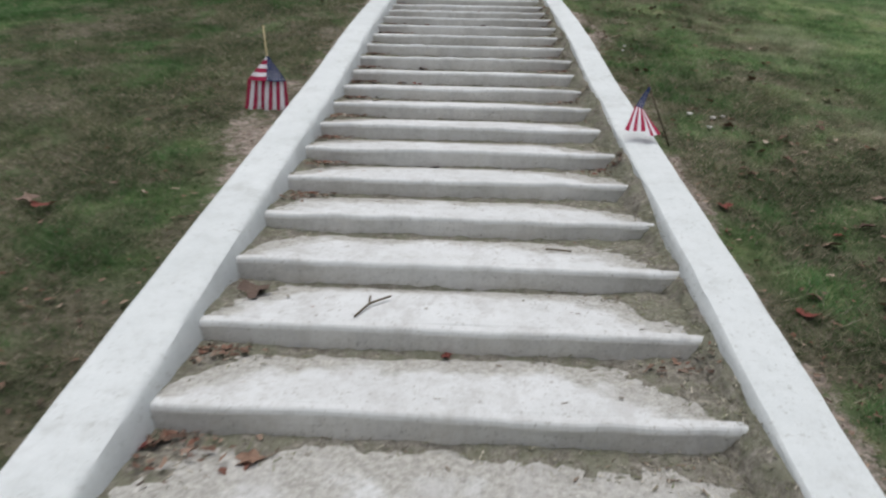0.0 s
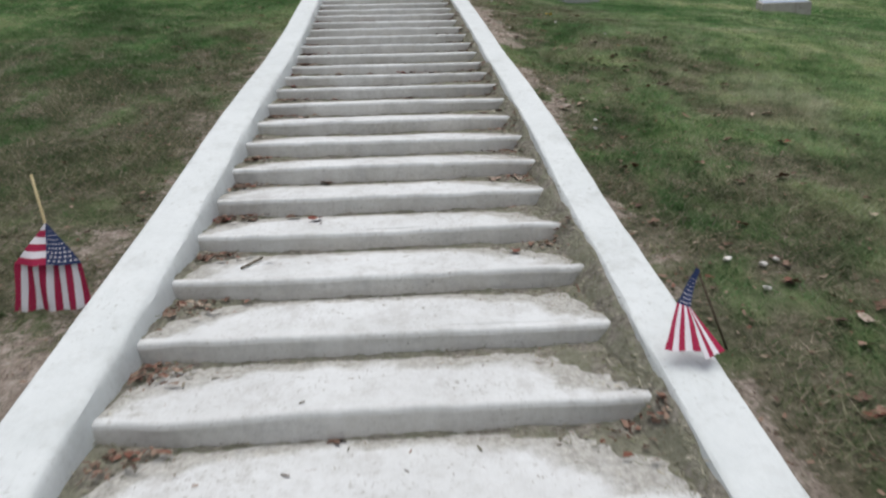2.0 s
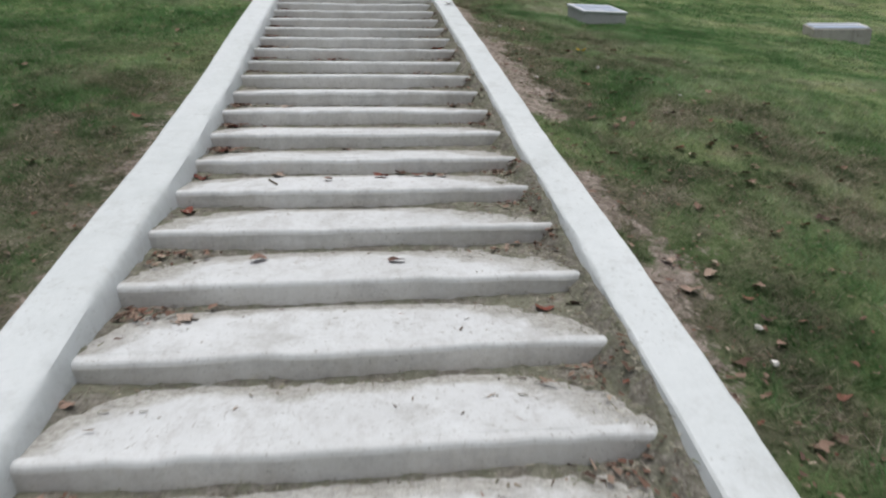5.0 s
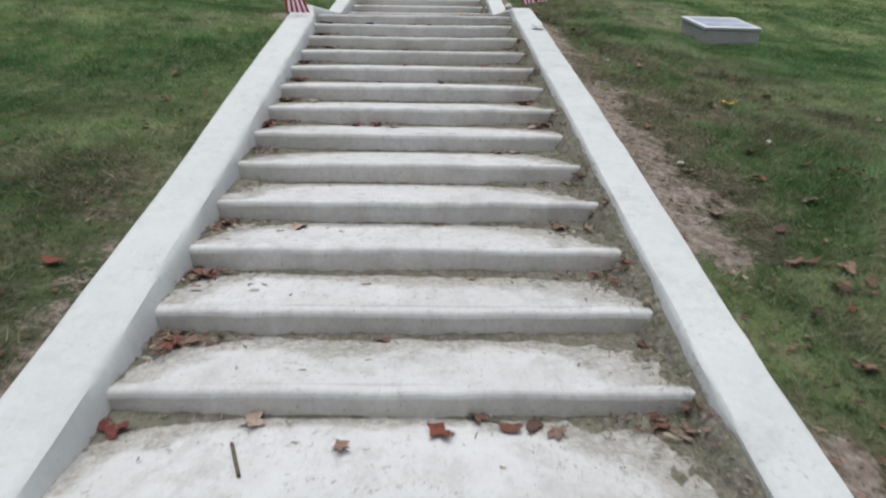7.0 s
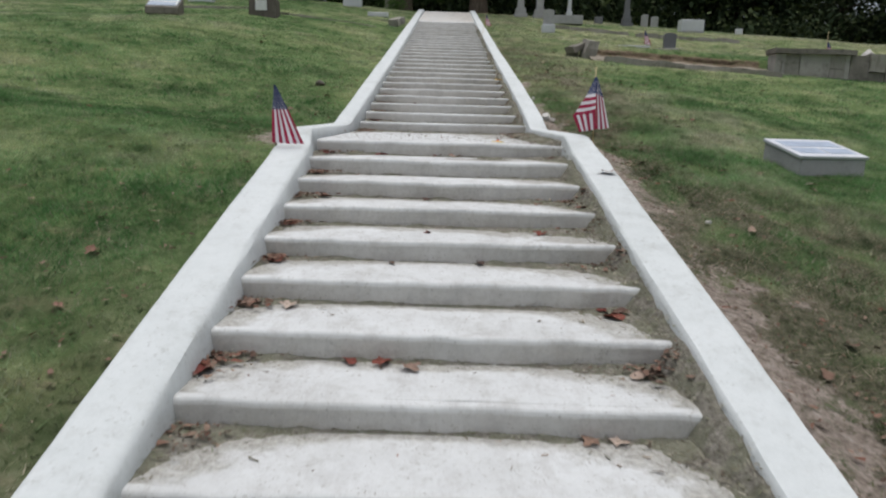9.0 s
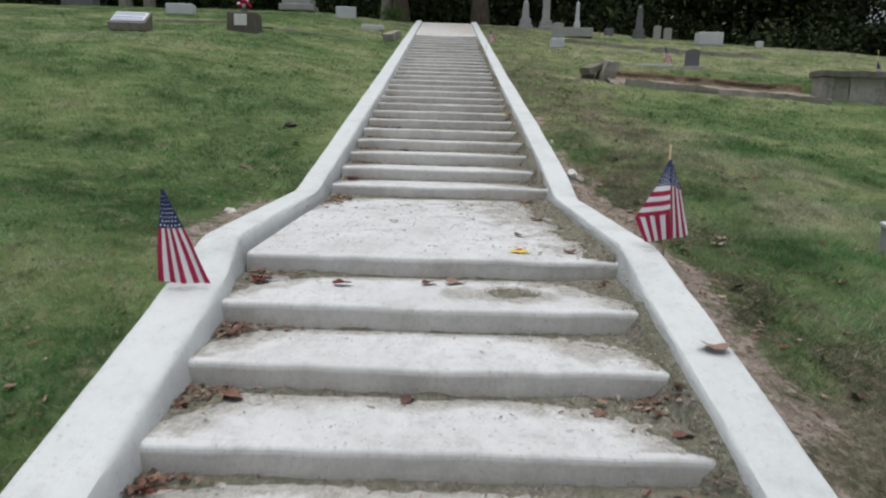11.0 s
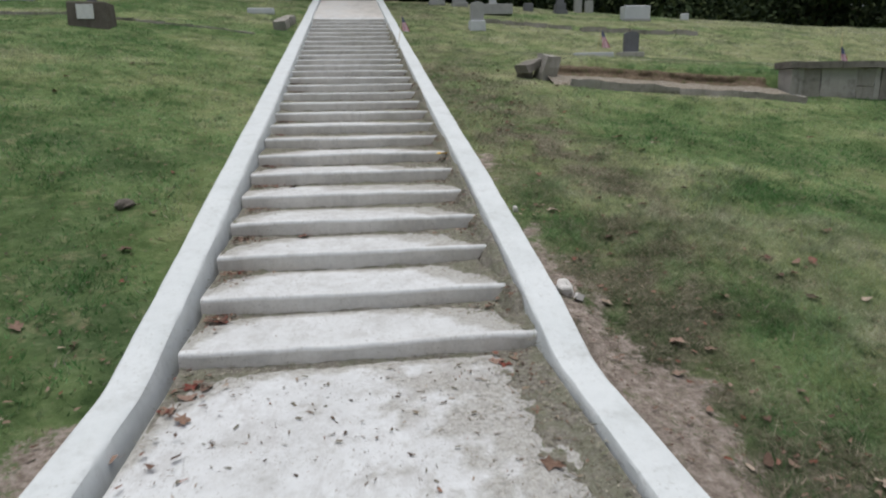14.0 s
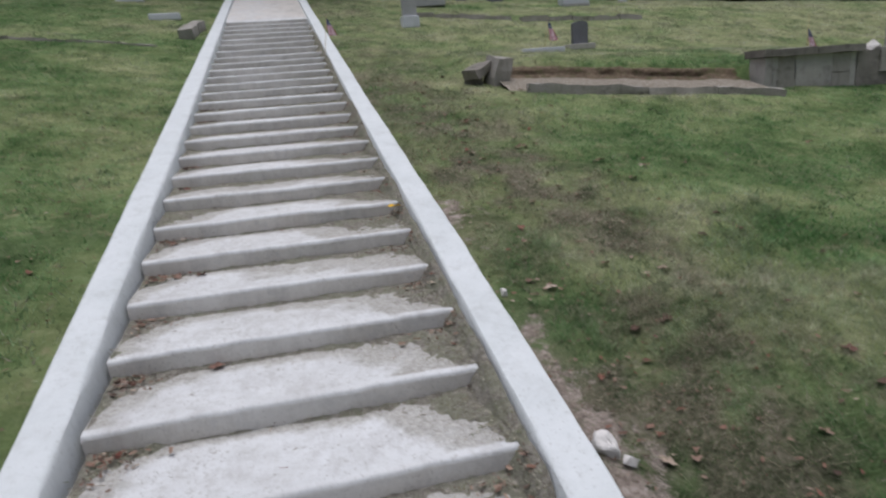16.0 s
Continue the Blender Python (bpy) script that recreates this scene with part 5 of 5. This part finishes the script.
nc = 5200
ck = rng.integers(6, len(treads) - 12, nc)
cl = rng.random(nc) < 0.6
heavy = LATTICE[ck % 256, np.where(cl, 41, 47)] > 0.3
ck, cl = ck[heavy], cl[heavy]
nc = len(ck)
cx = np.where(cl, LEFT_IN + 0.015 + np.abs(rng.normal(0, 0.1, nc)), RIGHT_IN - 0.02 - np.abs(rng.normal(0, 0.13, nc)))
cy = ty1[ck] - 0.01 - np.abs(rng.normal(0, 0.08, nc)) * (ty1[ck] - ty0[ck]) / 0.4
cy = np.maximum(cy, ty0[ck] + 0.04)
size = 0.004 + 0.014 * rng.random(nc) ** 2
ang = rng.uniform(0, 6.28, nc)
ca, sa = np.cos(ang)[:, None], np.sin(ang)[:, None]
qx, qy = (quad[None, :, 0] + rng.uniform(-0.5, 0.5, (nc, 4))) * size[:, None] * 1.2, (quad[None, :, 1] + rng.uniform(-0.4, 0.4, (nc, 4))) * size[:, None]
cz = tz[ck] + tr[ck] * (cy - ty0[ck]) / (ty1[ck] - ty0[ck]) + 0.016
cz = np.where((cx > RIGHT_IN - 0.15) & ((cy < 12.1) | (cy > 14.6)), np.maximum(cz, gutter_z(cx, cy) + 0.012), cz)
lv = np.stack([(cx + shift(cy))[:, None] + qx * ca - qy * sa, cy[:, None] + qx * sa + qy * ca, cz[:, None] + rng.random((nc, 4)) * 0.014], -1).reshape(-1, 3)
tagged(big_mesh("leaf_crumbs", lv, np.arange(nc * 4).reshape(-1, 4), M_CRUMB, smooth=False), "crumbled brown leaves gathered in the step corners", "litter", kind="stuff")

ng = 9000
sd = rng.random(ng) < 0.7
gx0 = np.where(sd, 1.08 + np.abs(rng.normal(0, 0.8, ng)), -1.2 - np.abs(rng.normal(0, 0.6, ng)))
gy0 = rng.uniform(0.4, 22, ng)
size = 0.003 + 0.013 * rng.random(ng) ** 2.5
ang = rng.uniform(0, 6.28, ng)
ca, sa = np.cos(ang)[:, None], np.sin(ang)[:, None]
qx, qy = (quad[None, :, 0] + rng.uniform(-0.5, 0.5, (ng, 4))) * size[:, None] * 1.2, (quad[None, :, 1] + rng.uniform(-0.3, 0.3, (ng, 4))) * size[:, None]
lv = np.stack([(gx0 + shift(gy0))[:, None] + qx * ca - qy * sa, gy0[:, None] + qx * sa + qy * ca, (land(gx0 + shift(gy0), gy0) + 0.012)[:, None] + rng.random((ng, 4)) * 0.012], -1).reshape(-1, 3)
tagged(big_mesh("ground_litter", lv, np.arange(ng * 4).reshape(-1, 4), M_CRUMB, smooth=False), "bits of dry leaf scattered on the worn ground", "litter", kind="stuff")

# dry straw caught in the soil beside the right-hand curb and the riser feet
nst = 60000
spot = soil_spots[rng.integers(0, len(soil_spots), nst)]
edge = rng.random(nst) < 0.24
sy = np.where(edge, rng.uniform(0.2, 26, nst), spot[:, 1])
sx = np.where(edge, RIGHT_IN - np.abs(rng.normal(0, 0.07, nst)) - 0.005 + shift(sy), spot[:, 0] + rng.normal(0, 0.016, nst))
kk = np.clip(np.searchsorted(ty0, sy, side="right") - 1, 0, len(treads) - 1)
sz = np.where(edge, np.maximum(tz[kk] + 0.012, gutter_z(sx - shift(sy), sy) + 0.008), spot[:, 2] + 0.001) + 0.008 * rng.random(nst)
sl, sa = 0.006 + 0.032 * rng.random(nst) ** 2, rng.uniform(0, 6.28, nst)
sw = rng.uniform(0.002, 0.006, nst)
q0 = np.stack([sx, sy, sz], -1)
q1 = q0 + np.stack([np.cos(sa) * sl, np.sin(sa) * sl, rng.uniform(-0.002, 0.01, nst)], -1)
q2 = q0 + np.stack([-np.sin(sa) * sw, np.cos(sa) * sw, rng.uniform(-0.002, 0.004, nst)], -1)
tagged(big_mesh("straw", np.stack([q0, q1, q2], 1).reshape(-1, 3), np.arange(nst * 3).reshape(-1, 3), M_STRAW, smooth=False), "dry straw and moss caught beside the curb", "straw", kind="stuff")


# ---- grass ----
def grass(name, x0, x1, y0, y1, count, height, width, label, spread=0.022):
    tufts = count // 14
    own = rng.integers(0, tufts, count)
    loose = rng.random(count) < 0.4
    x = np.where(loose, rng.uniform(x0, x1, count), rng.uniform(x0, x1, tufts)[own] + rng.normal(0, spread, count))
    y = np.where(loose, rng.uniform(y0, y1, count), rng.uniform(y0, y1, tufts)[own] + rng.normal(0, spread, count))
    bare = bareness(x, y)
    xs = x - shift(y)
    strip = y - terrace_y(x)
    ok = ~((x > 2.6) & (x < 6.1) & (strip > -0.42) & (strip < 0.5)) & ((xs < LEFT_OUT - 0.02) | (xs > RIGHT_OUT + 0.02)) & (rng.random(count) > 0.8 * np.clip(bare * 1.15, 0, 1)) & (rng.random(count) < 0.3 + vnoise(x, y, 2.5, 40))
    x, y, bare = x[ok], y[ok], bare[ok]
    n = len(x)
    z = land(x, y)
    thatch = thatchiness(x, y)
    h = height * rng.uniform(0.45, 1.2, n) * (1 - 0.6 * bare) * (0.55 + 0.9 * vnoise(x, y, 2.6, 44) ** 1.5)
    a = rng.uniform(0, 6.28, n)
    lean = rng.uniform(0.3, 1.9, n) * h * (1 + bare + 0.5 * thatch)
    la = rng.uniform(0, 6.28, n)
    w = width * rng.uniform(0.6, 1.3, n)
    dx, dy = np.cos(a) * w, np.sin(a) * w
    p0 = np.stack([x - dx, y - dy, z - 0.01], -1)
    p1 = np.stack([x + dx, y + dy, z - 0.01], -1)
    p2 = np.stack([x + np.cos(la) * lean, y + np.sin(la) * lean, z + h], -1)
    v = np.stack([p0, p1, p2], 1).reshape(-1, 3)
    tagged(big_mesh(name, v, np.arange(n * 3).reshape(-1, 3), M_BLADE, np.repeat(bare, 3), np.repeat(thatch, 3), smooth=False), label, "grass", kind="stuff")


grass("grass", -6.0, -1.1, 0.2, 14.0, 480000, 0.034, 0.003, "short mown grass with dry patches", 0.018)
grass("grass", 0.9, 5.0, 0.2, 16.0, 460000, 0.034, 0.003, "short mown grass with dry patches", 0.018)
grass("grass", 1.05, 3.4, 0.3, 17.0, 150000, 0.05, 0.004, "tufts of dull green and brown thatch", 0.03)
grass("grass", -3.4, -1.15, 0.3, 9.5, 70000, 0.05, 0.004, "tufts of dull green and brown thatch", 0.03)
grass("grass", 5.0, 13.0, 4.0, 16.0, 170000, 0.042, 0.0055, "short mown green grass", 0.03)
grass("grass", -14.0, -1.2, 14.0, 33.0, 280000, 0.04, 0.006, "short mown green grass", 0.03)
grass("grass", 0.8, 20.0, 16.0, 33.0, 330000, 0.042, 0.0065, "short mown green grass", 0.03)


# ---- trees ----
def tree_parts(t, seed, height, trunk_r, crown_lo, crown_r, leaves, leaf_size, bark, foliage):
    r = np.random.default_rng(seed)
    bm = bmesh.new()
    rings = []
    nseg, ns = 9, 10
    wander = [(0.0, 0.0)]
    for i in range(nseg):
        wander.append((wander[-1][0] + r.normal(0, 0.1), wander[-1][1] + r.normal(0, 0.1)))
    for i in range(nseg + 1):
        f = i / nseg
        rad = trunk_r * (1 - 0.8 * f) * (1 + 0.6 * math.exp(-f * 18))
        rings.append([bm.verts.new((wander[i][0] + rad * math.cos(2 * math.pi * j / ns), wander[i][1] + rad * math.sin(2 * math.pi * j / ns), f * height * 0.9 - 0.2)) for j in range(ns)])
    for a, b in zip(rings, rings[1:]):
        for j in range(ns):
            bm.faces.new((a[j], a[(j + 1) % ns], b[(j + 1) % ns], b[j]))
    bm.faces.new(rings[-1])
    part("trunk", bm, bark, t, smooth=True)
    tips = []
    for i in range(14):
        f = r.uniform(crown_lo * 0.9, 0.9)
        a = r.uniform(0, 6.28)
        L = crown_r * (1.1 - 0.6 * f) * r.uniform(0.6, 1.0)
        z0 = f * height * 0.9
        bm = bmesh.new()
        rows = []
        for s in range(4):
            q = s / 3
            cx, cy, cz = math.cos(a) * L * q, math.sin(a) * L * q, z0 + L * 0.35 * q + 0.1 * q * q
            rad = trunk_r * 0.32 * (1 - 0.85 * q)
            rows.append([bm.verts.new((cx - math.sin(a) * rad * math.cos(k), cy + math.cos(a) * rad * math.cos(k), cz + rad * math.sin(k))) for k in (0, 1.57, 3.14, 4.71)])
            if s:
                tips.append((cx, cy, cz))
        for u, w in zip(rows, rows[1:]):
            for j in range(4):
                bm.faces.new((u[j], u[(j + 1) % 4], w[(j + 1) % 4], w[j]))
        part("limb", bm, bark, t)
    tips = np.array(tips + [(wander[-1][0], wander[-1][1], height * 0.92)] * 3)
    clump = r.integers(0, len(tips), leaves)
    centre = tips[clump] + r.normal(0, 0.35, (leaves, 3)) * np.array([1.5, 1.5, 1.3])
    d = r.normal(0, 1, (leaves, 3))
    d /= np.linalg.norm(d, axis=1)[:, None]
    e = np.cross(d, r.normal(0, 1, (leaves, 3)))
    e /= np.linalg.norm(e, axis=1)[:, None] + 1e-6
    s = leaf_size * r.uniform(0.6, 1.3, leaves)[:, None]
    v = np.stack([centre - d * s, centre + e * s * 0.55, centre + d * s, centre - e * s * 0.55], 1).reshape(-1, 3)
    ob = big_mesh("crown", v, np.arange(leaves * 4).reshape(-1, 4), foliage, smooth=False)
    ob.parent = t


protos = []
for i, (h, lo, cr) in enumerate(((15, 0.06, 4.2), (18, 0.1, 4.6), (12, 0.03, 3.8))):
    px, py = (-9.0, 2.0, 13.0)[i], (44.0, 47.0, 42.0)[i]
    t = thing("tree", pose(px, py, float(land(px, py))), "dark leafy tree at the edge of the woods", "tree", "woodland trees")
    tree_parts(t, 30 + i, h, 0.28, lo, cr, 10500, 0.15, M_BARK, M_FOLIAGE)
    protos.append(t)
rnd = random.Random(4)
for row, (y, n, x0, x1) in enumerate(((43, 12, -34, 36), (48, 15, -45, 50), (54, 15, -55, 62), (62, 14, -70, 80))):
    for i in range(n):
        x = x0 + (x1 - x0) * (i + rnd.uniform(0.2, 0.8)) / n
        yy = y + rnd.uniform(-1.8, 1.8) - (0.22 * max(0, x - 8) if row < 2 else 0)
        s = rnd.uniform(0.8, 1.2)
        t = copy_thing(protos[rnd.randrange(3)], pose(x, yy, float(land(x, yy)) - 0.1, 0, 0, rnd.uniform(0, 360)) @ Matrix.Diagonal((s, s, s, 1)))


def shrub_mesh(seed, n):
    r = np.random.default_rng(seed)
    c = r.normal(0, 1, (n, 3)) * np.array([1.3, 0.8, 0.6]) + np.array([0, 0, 0.9])
    c[:, 2] = np.abs(c[:, 2])
    d = r.normal(0, 1, (n, 3))
    d /= np.linalg.norm(d, axis=1)[:, None]
    e = np.cross(d, r.normal(0, 1, (n, 3)))
    e /= np.linalg.norm(e, axis=1)[:, None] + 1e-6
    s = 0.135 * r.uniform(0.5, 1.3, n)[:, None]
    return np.stack([c - d * s, c + e * s * 0.5, c + d * s, c - e * s * 0.5], 1).reshape(-1, 3), np.arange(n * 4).reshape(-1, 4)


v, f = shrub_mesh(8, 5600)
shrub = tagged(big_mesh("shrub", v, f, M_FOLIAGE, smooth=False), "dense dark undergrowth shrub at the wood's edge", "shrub", "undergrowth")
shrub.matrix_world = pose(-3, 41.5, float(land(-3, 41.5)) - 0.2)
for i in range(34):
    x = -36 + 76 * (i + rnd.uniform(0.1, 0.9)) / 34
    y = 41.5 + rnd.uniform(-1.0, 2.0) - 0.22 * max(0, x - 8)
    s = rnd.uniform(0.9, 1.5)
    copy_thing(shrub, pose(x, y, float(land(x, y)) - 0.2, 0, 0, rnd.uniform(0, 360)) @ Matrix.Diagonal((s, s, s, 1)))

for x, y, rad, bark, lab, sd in ((-13.2, 36.0, 0.2, M_PALEBARK, "pale barked tree at the wood edge", 54), (-12.4, 36.3, 0.18, M_PALEBARK, "pale barked tree at the wood edge", 55), (0.95, 34.0, 0.26, M_BARK, "brown tree trunk beside the top of the walk", 51), (-2.0, 34.2, 0.24, M_BARK, "brown tree trunk beside the top of the walk", 52), (-2.6, 34.6, 0.17, M_PALEBARK, "pale barked tree beside the top of the walk", 53)):
    t = thing("tree", pose(x, y, float(land(x, y))), lab, "tree", "trees at the crest")
    tree_parts(t, sd, 15, rad, 0.62, 2.6, 3500, 0.2, bark, M_FOLIAGE)
v, f = shrub_mesh(9, 1500)
bush = tagged(big_mesh("bush", v * np.array([0.18, 0.25, 0.26]), f, M_BUSH, smooth=False), "bright green bush beside the top of the walk", "bush")
bush.matrix_world = pose(-2.34, 33.5, float(land(-2.34, 33.5)) - 0.05)
